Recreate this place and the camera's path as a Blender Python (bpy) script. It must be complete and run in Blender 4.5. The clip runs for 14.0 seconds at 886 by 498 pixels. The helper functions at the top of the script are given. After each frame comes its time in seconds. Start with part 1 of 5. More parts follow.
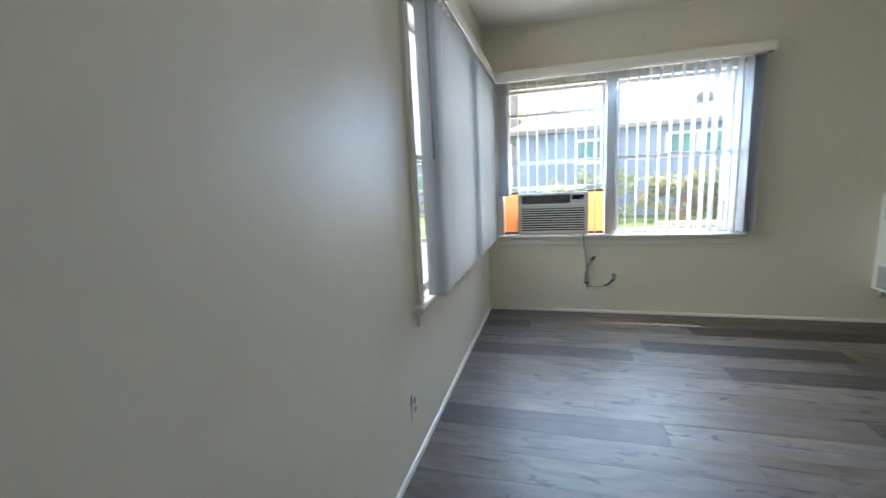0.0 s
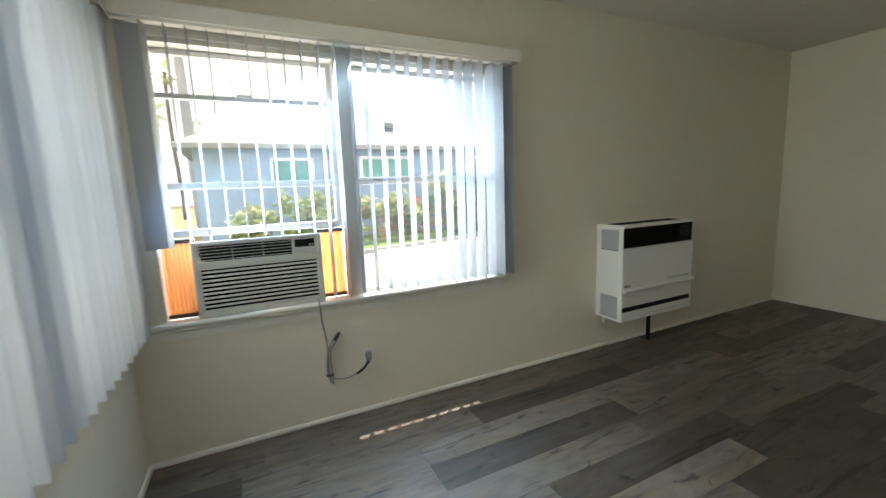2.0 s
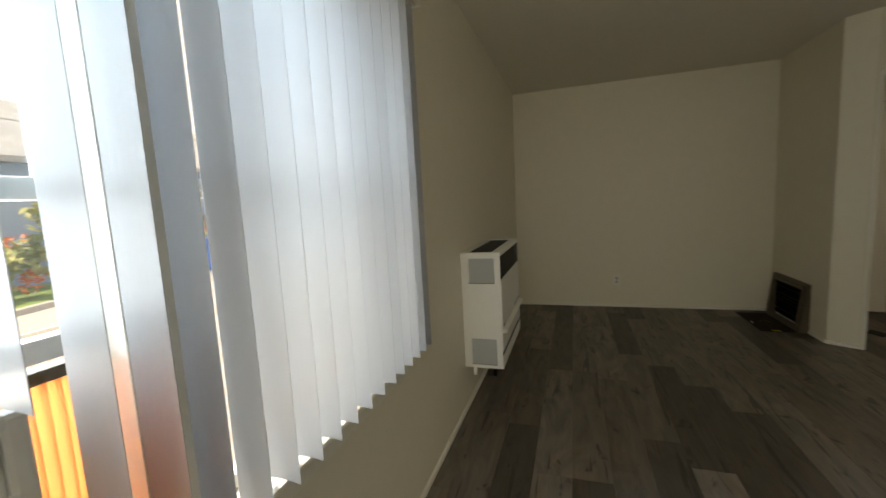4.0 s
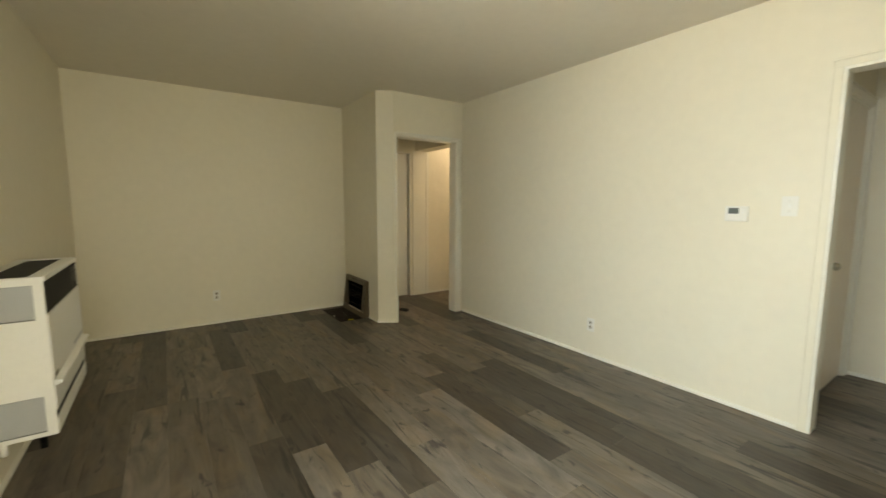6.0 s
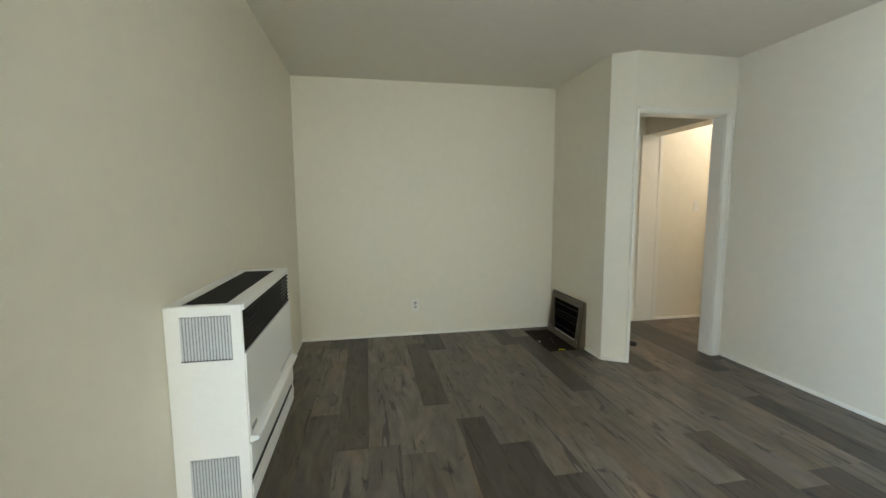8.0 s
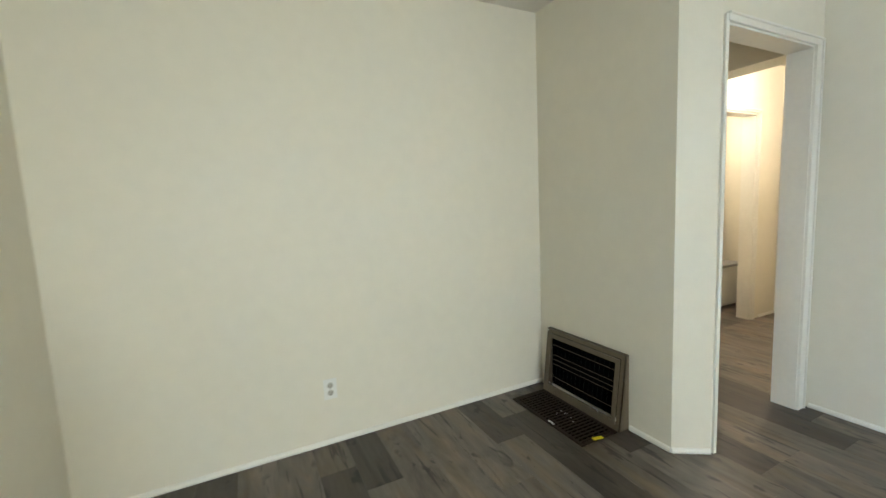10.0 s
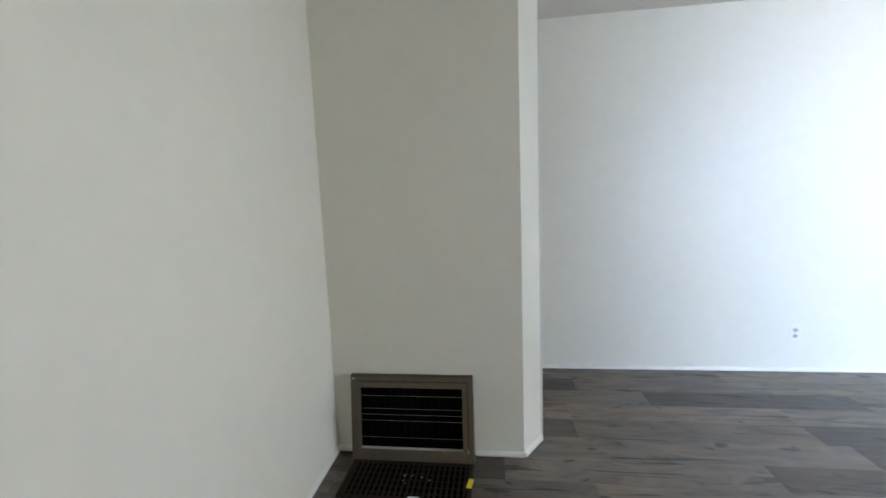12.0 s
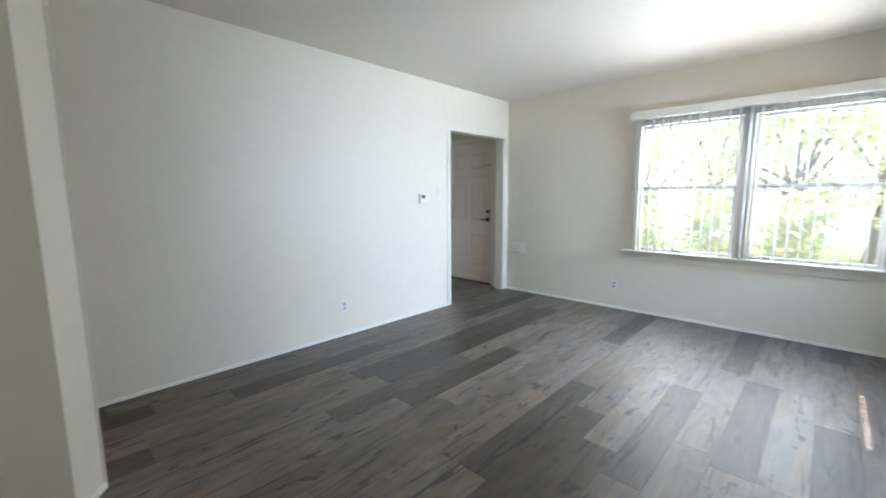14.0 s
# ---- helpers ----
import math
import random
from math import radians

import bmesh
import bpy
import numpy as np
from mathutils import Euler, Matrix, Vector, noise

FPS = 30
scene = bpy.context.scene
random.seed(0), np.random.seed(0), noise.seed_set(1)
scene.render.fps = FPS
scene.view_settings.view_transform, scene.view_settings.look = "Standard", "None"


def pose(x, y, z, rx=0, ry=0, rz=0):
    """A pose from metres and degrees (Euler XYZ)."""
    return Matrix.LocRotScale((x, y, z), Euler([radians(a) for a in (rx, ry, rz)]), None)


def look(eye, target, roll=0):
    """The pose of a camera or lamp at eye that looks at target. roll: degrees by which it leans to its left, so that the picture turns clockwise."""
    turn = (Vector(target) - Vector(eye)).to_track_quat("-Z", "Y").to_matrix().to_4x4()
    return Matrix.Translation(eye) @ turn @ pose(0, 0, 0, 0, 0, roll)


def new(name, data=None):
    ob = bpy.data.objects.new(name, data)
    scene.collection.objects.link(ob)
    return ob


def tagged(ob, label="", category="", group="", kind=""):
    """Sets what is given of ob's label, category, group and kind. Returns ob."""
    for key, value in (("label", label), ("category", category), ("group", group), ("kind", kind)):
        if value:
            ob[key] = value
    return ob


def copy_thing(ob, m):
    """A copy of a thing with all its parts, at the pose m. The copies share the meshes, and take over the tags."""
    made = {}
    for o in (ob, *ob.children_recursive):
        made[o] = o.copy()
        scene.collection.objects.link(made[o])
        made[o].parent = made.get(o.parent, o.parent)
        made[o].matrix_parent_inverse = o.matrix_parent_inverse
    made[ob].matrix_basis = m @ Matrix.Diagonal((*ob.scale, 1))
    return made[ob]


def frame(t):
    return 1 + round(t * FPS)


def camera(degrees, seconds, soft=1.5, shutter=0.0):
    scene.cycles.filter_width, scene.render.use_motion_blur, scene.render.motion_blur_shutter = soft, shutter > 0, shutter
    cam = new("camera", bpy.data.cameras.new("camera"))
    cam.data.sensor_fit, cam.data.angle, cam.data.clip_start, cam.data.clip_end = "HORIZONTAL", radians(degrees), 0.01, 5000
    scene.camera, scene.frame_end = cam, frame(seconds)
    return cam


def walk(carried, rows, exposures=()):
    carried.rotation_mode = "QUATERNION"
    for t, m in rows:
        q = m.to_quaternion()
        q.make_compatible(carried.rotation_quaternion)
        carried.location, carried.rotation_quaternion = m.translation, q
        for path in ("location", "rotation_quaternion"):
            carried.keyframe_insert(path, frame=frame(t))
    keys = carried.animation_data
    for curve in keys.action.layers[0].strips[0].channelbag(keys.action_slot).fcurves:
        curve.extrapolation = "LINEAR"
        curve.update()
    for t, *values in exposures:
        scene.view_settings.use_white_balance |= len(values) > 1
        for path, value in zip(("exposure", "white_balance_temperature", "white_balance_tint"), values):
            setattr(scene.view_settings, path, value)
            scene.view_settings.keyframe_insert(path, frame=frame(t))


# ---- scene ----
cam = camera(95.5, 14.0, soft=1.5, shutter=0.3)
PATH = [
    (0, (0.599, -3.759, 1.236), (0.069, -1.858, 0.911), -2.8),
    (0.5, (0.541, -3.422, 1.232), (0.436, -1.45, 0.916), -2.4),
    (1, (0.511, -3.046, 1.27), (0.802, -1.092, 0.961), -1.9),
    (1.5, (0.495, -2.672, 1.317), (1.088, -0.787, 1.008), -1.8),
    (2, (0.549, -2.264, 1.307), (1.406, -0.48, 1.015), -2.2),
    (2.2, (0.584, -2.12, 1.326), (1.522, -0.377, 1.038), -2.4),
    (4.3, (0.618, -0.6, 1.316), (2.58, -0.285, 1.092), -2.7),
    (4.5, (0.624, -0.598, 1.311), (2.61, -0.492, 1.093), -2.3),
    (5, (0.625, -0.63, 1.352), (2.571, -1.032, 1.126), -1.0),
    (5.5, (0.581, -0.657, 1.365), (2.394, -1.47, 1.133), -0.2),
    (6, (0.542, -0.691, 1.319), (2.176, -1.824, 1.101), 0.2),
    (6.5, (0.531, -0.699, 1.311), (2.011, -2.025, 1.079), 0.4),
    (7, (0.764, -0.681, 1.309), (2.493, -1.652, 1.049), -1.1),
    (7.5, (1.118, -0.697, 1.332), (3.03, -1.23, 1.088), -0.7),
    (8, (1.532, -0.667, 1.329), (3.487, -1.031, 1.113), -0.3),
    (8.2, (1.705, -0.673, 1.334), (3.66, -1.027, 1.106), -0.5),
    (10.3, (3.631, -0.776, 1.296), (5.298, -1.861, 1.08), -2.7),
    (10.5, (3.815, -0.749, 1.312), (5.374, -1.983, 1.095), -2.7),
    (11, (4.223, -0.793, 1.295), (5.435, -2.368, 1.077), -2.5),
    (11.5, (4.495, -0.747, 1.291), (5.239, -2.595, 1.115), -2.3),
    (12, (4.707, -0.683, 1.315), (4.956, -2.652, 1.068), -2.2),
    (12.5, (4.748, -0.649, 1.298), (4.532, -2.619, 1.023), -1.4),
    (13, (4.652, -0.599, 1.292), (3.997, -2.47, 1.02), -0.9),
    (13.5, (4.597, -0.521, 1.314), (3.534, -2.193, 1.041), -0.5),
    (14, (4.612, -0.504, 1.301), (3.181, -1.876, 1.037), -0.4),
]
walk(cam, [(t, look(eye, target, roll)) for t, eye, target, roll in PATH],
     exposures=[(0, 1.15, 6000, 15), (1, 1.13, 6050, 14), (1.5, 1.03, 6350, 12), (2.2, 0.98, 6430, 10), (4.3, 0.43, 8200, 14),
                (5, 0.79, 8650, 9), (5.5, 1.21, 8700, 8), (6, 1.65, 8800, 9), (6.5, 1.88, 6700, 15), (7, 1.93, 6100, 11),
                (7.5, 1.98, 5950, 11), (8.2, 2.15, 6300, 9), (10.3, 2.70, 6000, 11), (11, 2.71, 5600, 16), (11.5, 2.63, 5550, 19),
                (12, 2.50, 5500, 19), (12.5, 2.32, 5550, 18), (13, 2.28, 5450, 19), (13.5, 2.25, 5550, 19), (14, 1.95, 5850, 17)])

# ---- world, sun and lights ----
TO_SUN = Vector((0.180, 0.275, 1.0)).normalized()
world = bpy.data.worlds.new("world")
scene.world = world
world.use_nodes = True
wn = world.node_tree
sky = wn.nodes.new("ShaderNodeTexSky")
sky.sky_type = "NISHITA"
sky.sun_disc = False
sky.sun_elevation = math.asin(TO_SUN.z)
sky.sun_rotation = math.atan2(TO_SUN.x, TO_SUN.y)
sky.dust_density = 4.0
wn.nodes["Background"].inputs[1].default_value = 0.15
wn.links.new(sky.outputs[0], wn.nodes["Background"].inputs[0])


def lamp(name, kind, m, energy, color=(1, 1, 1), size=1.0, size_y=None, radius=0.05, spread=150):
    data = bpy.data.lights.new(name, kind)
    data.energy, data.color = energy, color
    if kind == "AREA":
        data.shape, data.size, data.size_y = "RECTANGLE", size, size_y or size
        data.spread = radians(spread)
    elif kind == "POINT":
        data.shadow_soft_size = radius
    ob = new(name, data)
    ob.matrix_world = m
    return ob


sun = lamp("sun", "SUN", look(TO_SUN * 60, (0, 0, 0)), 5.0, (1.0, 0.95, 0.87))
sun.data.angle = radians(0.53)
# daylight standing in the two window openings: cool from the sky above, warm from the sunlit ground below
lamp("window_sky_light_north", "AREA", look((1.075, 0.34, 1.50), (2.65, -3, -1.25)), 51, (0.46, 0.71, 1.0), 1.81, 1.20, spread=155)
lamp("window_ground_light_north", "AREA", look((1.075, 0.34, 1.25), (2.30, -3, 2.50)), 19, (1.0, 0.87, 0.66), 1.81, 1.20, spread=155)
lamp("window_sky_light_west", "AREA", look((-0.30, -1.09, 1.42), (3, -1.00, 0.55)), 16, (0.88, 0.94, 0.90), 1.76, 1.24, spread=172)
lamp("window_ground_light_west", "AREA", look((-0.30, -1.09, 1.30), (3, -1.20, 2.20)), 3.2, (1.0, 0.93, 0.76), 1.76, 1.24, spread=160)
# lamps of the hall, the bathroom and the room behind the hall
lamp("hall_light", "POINT", pose(5.0, -4.75, 2.36), 3.8, (1.0, 0.90, 0.82), radius=0.08)
lamp("bathroom_light", "POINT", pose(6.08, -5.2, 2.02), 3, (1.0, 0.86, 0.68), radius=0.06)
lamp("back_room_light", "POINT", pose(4.9, -6.8, 2.25), 2.7, (1.0, 0.84, 0.64), radius=0.1)


# ---- materials ----
def material(name, color, rough=0.5, metal=0.0, tone=0.06, scale=6.0, bump=0.0, bump_scale=200.0, spec=0.5, wave=0.0):
    """Paint, plastic or metal: a base colour with cloudy variation at two scales and fine relief. wave: slow unevenness, as of plaster."""
    m = bpy.data.materials.new(name)
    m.use_nodes = True
    n, l = m.node_tree.nodes, m.node_tree.links
    p = n["Principled BSDF"]
    p.inputs["Roughness"].default_value, p.inputs["Metallic"].default_value = rough, metal
    p.inputs["Specular IOR Level"].default_value = spec
    co = n.new("ShaderNodeTexCoord")
    n1, n2 = n.new("ShaderNodeTexNoise"), n.new("ShaderNodeTexNoise")
    n1.inputs["Scale"].default_value, n2.inputs["Scale"].default_value = scale * 0.35, scale * 7
    n1.inputs["Detail"].default_value, n2.inputs["Detail"].default_value = 3, 4
    add = n.new("ShaderNodeMath")
    add.operation = "ADD"
    ramp = n.new("ShaderNodeValToRGB")
    lo = tuple(c * (1 - tone) for c in color)
    hi = tuple(min(1, c * (1 + tone)) for c in color)
    half = n.new("ShaderNodeMath")
    half.operation = "MULTIPLY"
    half.inputs[1].default_value = 0.5
    for a in (n1, n2):
        l.new(co.outputs["Object"], a.inputs["Vector"])
    l.new(n1.outputs[0], add.inputs[0])
    l.new(n2.outputs[0], add.inputs[1])
    l.new(add.outputs[0], half.inputs[0])
    ramp.color_ramp.elements[0].position, ramp.color_ramp.elements[1].position = 0.3, 0.7
    ramp.color_ramp.elements[0].color, ramp.color_ramp.elements[1].color = (*lo, 1), (*hi, 1)
    l.new(half.outputs[0], ramp.inputs[0])
    l.new(ramp.outputs[0], p.inputs["Base Color"])
    if bump:
        nb = n.new("ShaderNodeTexNoise")
        nb.inputs["Scale"].default_value, nb.inputs["Detail"].default_value = bump_scale, 3
        bp = n.new("ShaderNodeBump")
        bp.inputs["Strength"].default_value, bp.inputs["Distance"].default_value = bump, 0.002
        l.new(co.outputs["Object"], nb.inputs["Vector"])
        l.new(nb.outputs[0], bp.inputs["Height"])
        l.new(bp.outputs[0], p.inputs["Normal"])
        if wave:
            nw, bw = n.new("ShaderNodeTexNoise"), n.new("ShaderNodeBump")
            nw.inputs["Scale"].default_value, nw.inputs["Detail"].default_value = 4.0, 2
            bw.inputs["Strength"].default_value, bw.inputs["Distance"].default_value = wave, 0.02
            l.new(co.outputs["Object"], nw.inputs["Vector"])
            l.new(nw.outputs[0], bw.inputs["Height"])
            l.new(bw.outputs[0], bp.inputs["Normal"])
    return m


WALL = material("wall_paint", (0.77, 0.715, 0.585), 0.46, tone=0.03, scale=2.0, bump=0.25, bump_scale=60, spec=0.38, wave=0.25)
CEIL = material("ceiling_paint", (0.75, 0.705, 0.62), 0.7, tone=0.03, scale=2.0, bump=0.35, bump_scale=90)
TRIM = material("trim_paint", (0.79, 0.755, 0.665), 0.32, tone=0.04, scale=5.0, bump=0.15, bump_scale=80)
WHITE = material("white_enamel", (0.80, 0.79, 0.75), 0.35, tone=0.03, scale=8.0, bump=0.05)
PLASTIC = material("white_plastic", (0.78, 0.76, 0.70), 0.4, tone=0.03, scale=12.0)
AC_GREY = material("ac_plastic", (0.60, 0.58, 0.525), 0.45, tone=0.05, scale=10.0)
AC_LIGHT = material("ac_louver_plastic", (0.66, 0.64, 0.585), 0.45, tone=0.05, scale=10.0)
# near-black colour that stands for the shade inside gaps, slots and recesses
DARK = material("gap_shade", (0.003, 0.003, 0.003), 0.95, tone=0.2, spec=0.0)
BLACK = material("black_enamel", (0.007, 0.007, 0.007), 0.5, tone=0.2, scale=20, spec=0.2)
MESH_GREY = material("perforated_grey", (0.55, 0.56, 0.56), 0.5, tone=0.05, scale=40, bump=0.5, bump_scale=400)
VENT_BACK = material("vent_recess", (0.22, 0.225, 0.225), 0.6, tone=0.1, scale=20)
FIN = material("grey_fin_enamel", (0.13, 0.13, 0.13), 0.5, tone=0.1, scale=20)
TAUPE = material("taupe_grille_paint", (0.118, 0.090, 0.055), 0.45, tone=0.25, scale=14.0, bump=0.2)
BROWN = material("brown_grille_paint", (0.020, 0.012, 0.007), 0.6, tone=0.35, scale=20.0, bump=0.2, spec=0.2)
WIRE = material("wire", (0.19, 0.155, 0.11), 0.5, metal=0.3, tone=0.2)
SOCKET = material("socket_plastic", (0.50, 0.46, 0.38), 0.45, tone=0.05)
DARK_METAL = material("dark_bronze_hardware", (0.09, 0.08, 0.07), 0.4, metal=0.7, tone=0.15)
STEEL = material("brushed_nickel", (0.50, 0.46, 0.40), 0.3, metal=1.0, tone=0.1)
SASH = material("aluminium_sash", (0.72, 0.72, 0.70), 0.4, metal=0.1, tone=0.08)
CORD = material("grey_cord", (0.30, 0.29, 0.27), 0.55, tone=0.1)
YELLOW = material("yellow_tag", (0.75, 0.62, 0.02), 0.5, tone=0.1)
SCREEN = material("lcd_screen", (0.12, 0.14, 0.13), 0.2, tone=0.1)
RUBBER = material("black_rubber", (0.02, 0.02, 0.02), 0.7, tone=0.2)
DOOR = material("door_paint", (0.78, 0.69, 0.585), 0.38, tone=0.04, scale=4.0, bump=0.15, bump_scale=80)
WOODSILL = material("threshold_wood", (0.10, 0.055, 0.03), 0.5, tone=0.3, scale=20)
CONCRETE = material("concrete", (0.34, 0.32, 0.295), 0.85, tone=0.14, scale=1.5, bump=0.4, bump_scale=40)
KERB = material("kerb_concrete", (0.34, 0.33, 0.31), 0.85, tone=0.2, scale=2, bump=0.4, bump_scale=40)
ASPHALT = material("asphalt", (0.06, 0.06, 0.062), 0.9, tone=0.25, scale=3, bump=0.5, bump_scale=60)
GRASS = material("lawn_grass", (0.13, 0.20, 0.035), 0.9, tone=0.35, scale=2.5, bump=1.0, bump_scale=60)
DRYGRASS = material("dry_grass", (0.30, 0.22, 0.08), 0.9, tone=0.3, scale=3, bump=1.0, bump_scale=60)
BLUEWALL = material("blue_grey_stucco", (0.30, 0.39, 0.56), 0.85, tone=0.06, scale=2, bump=0.5, bump_scale=50)
TANWALL = material("tan_stucco", (0.45, 0.40, 0.33), 0.85, tone=0.06, scale=2, bump=0.5, bump_scale=50)
ROOF = material("grey_shingle", (0.30, 0.29, 0.28), 0.9, tone=0.25, scale=6, bump=0.6, bump_scale=25)
TEAL = material("teal_curtained_pane", (0.10, 0.30, 0.27), 0.15, tone=0.2, scale=3)
FLOWER = material("orange_flower", (0.60, 0.16, 0.03), 0.6, tone=0.4, scale=5)
BARK = material("bark", (0.12, 0.09, 0.065), 0.9, tone=0.3, scale=8, bump=0.8, bump_scale=30)
# pale grey puts the veil of haze over the pole into its colour
POLE = material("hazed_pole_wood", (0.33, 0.33, 0.34), 0.9, tone=0.2, scale=6, bump=0.6, bump_scale=30)
CARPAINT = material("silver_car_paint", (0.55, 0.57, 0.60), 0.25, metal=0.5, tone=0.03)
TYRE = material("tyre", (0.02, 0.02, 0.02), 0.8, tone=0.2)
CARGLASS = material("dark_car_glass", (0.02, 0.025, 0.03), 0.08, tone=0.1)
BIN_BLUE = material("blue_bin_plastic", (0.03, 0.12, 0.45), 0.45, tone=0.1)
FENCE = material("grey_fence", (0.22, 0.22, 0.22), 0.8, tone=0.2, scale=5)


def glass_material(name, dust_least, dust_most):
    m = bpy.data.materials.new(name)
    m.use_nodes = True
    n, l = m.node_tree.nodes, m.node_tree.links
    n.remove(n["Principled BSDF"])
    t, g, mix = n.new("ShaderNodeBsdfTransparent"), n.new("ShaderNodeBsdfGlossy"), n.new("ShaderNodeMixShader")
    t.inputs[0].default_value = (0.92, 0.94, 0.95, 1)
    g.inputs["Roughness"].default_value = 0.02
    f, fp, fm = n.new("ShaderNodeLayerWeight"), n.new("ShaderNodeMath"), n.new("ShaderNodeMath")
    f.inputs[0].default_value = 0.5
    fp.operation, fp.inputs[1].default_value = "POWER", 5.0
    fm.operation, fm.inputs[1].default_value, fm.inputs[2].default_value = "MULTIPLY_ADD", 0.85, 0.03
    l.new(f.outputs["Facing"], fp.inputs[0])
    l.new(fp.outputs[0], fm.inputs[0])
    l.new(fm.outputs[0], mix.inputs[0])
    l.new(t.outputs[0], mix.inputs[1])
    l.new(g.outputs[0], mix.inputs[2])
    # dust film, which also adds a pale veil over the view
    film, dust = n.new("ShaderNodeMixShader"), n.new("ShaderNodeBsdfTranslucent")
    dust.inputs[0].default_value = (0.78, 0.86, 0.95, 1)
    co, nz, ramp = n.new("ShaderNodeTexCoord"), n.new("ShaderNodeTexNoise"), n.new("ShaderNodeMapRange")
    nz.inputs["Scale"].default_value, nz.inputs["Detail"].default_value = 3.0, 4
    ramp.inputs["To Min"].default_value, ramp.inputs["To Max"].default_value = dust_least, dust_most
    l.new(co.outputs["Object"], nz.inputs["Vector"])
    l.new(nz.outputs[0], ramp.inputs["Value"])
    l.new(ramp.outputs[0], film.inputs[0])
    l.new(mix.outputs[0], film.inputs[1])
    l.new(dust.outputs[0], film.inputs[2])
    l.new(film.outputs[0], n["Material Output"].inputs[0])
    return m


GLASS = glass_material("window_glass", 0.002, 0.007)
# stronger film for the west panes: dust plus a stand-in for window glare
DUST_VEIL_GLASS = glass_material("dust_veil_window_glass", 0.011, 0.025)


def sheer(name, color, through_color, share, rough=0.5):
    """Thin plastic that lets some light through."""
    m = bpy.data.materials.new(name)
    m.use_nodes = True
    n, l = m.node_tree.nodes, m.node_tree.links
    p = n["Principled BSDF"]
    p.inputs["Roughness"].default_value = rough
    co, nz, ramp = n.new("ShaderNodeTexCoord"), n.new("ShaderNodeTexNoise"), n.new("ShaderNodeValToRGB")
    nz.inputs["Scale"].default_value, nz.inputs["Detail"].default_value = 9, 4
    ramp.color_ramp.elements[0].color = (*[c * 0.93 for c in color], 1)
    ramp.color_ramp.elements[1].color = (*[min(1, c * 1.05) for c in color], 1)
    tr, mix = n.new("ShaderNodeBsdfTranslucent"), n.new("ShaderNodeMixShader")
    tr.inputs[0].default_value = (*through_color, 1)
    mix.inputs[0].default_value = share
    l.new(co.outputs["Object"], nz.inputs["Vector"])
    l.new(nz.outputs[0], ramp.inputs[0])
    l.new(ramp.outputs[0], p.inputs["Base Color"])
    l.new(p.outputs[0], mix.inputs[1])
    l.new(tr.outputs[0], mix.inputs[2])
    l.new(mix.outputs[0], n["Material Output"].inputs[0])
    return m


SLAT = sheer("slat_vinyl", (0.48, 0.48, 0.48), (0.50, 0.525, 0.56), 0.48, 0.36)
LEAF = sheer("leaf_green", (0.11, 0.14, 0.055), (0.52, 0.60, 0.27), 0.58)
LEAF2 = sheer("leaf_yellow_green", (0.15, 0.155, 0.065), (0.68, 0.68, 0.34), 0.58)
ACCORDION = sheer("accordion_plastic", (0.70, 0.46, 0.26), (1.0, 0.70, 0.42), 0.60)


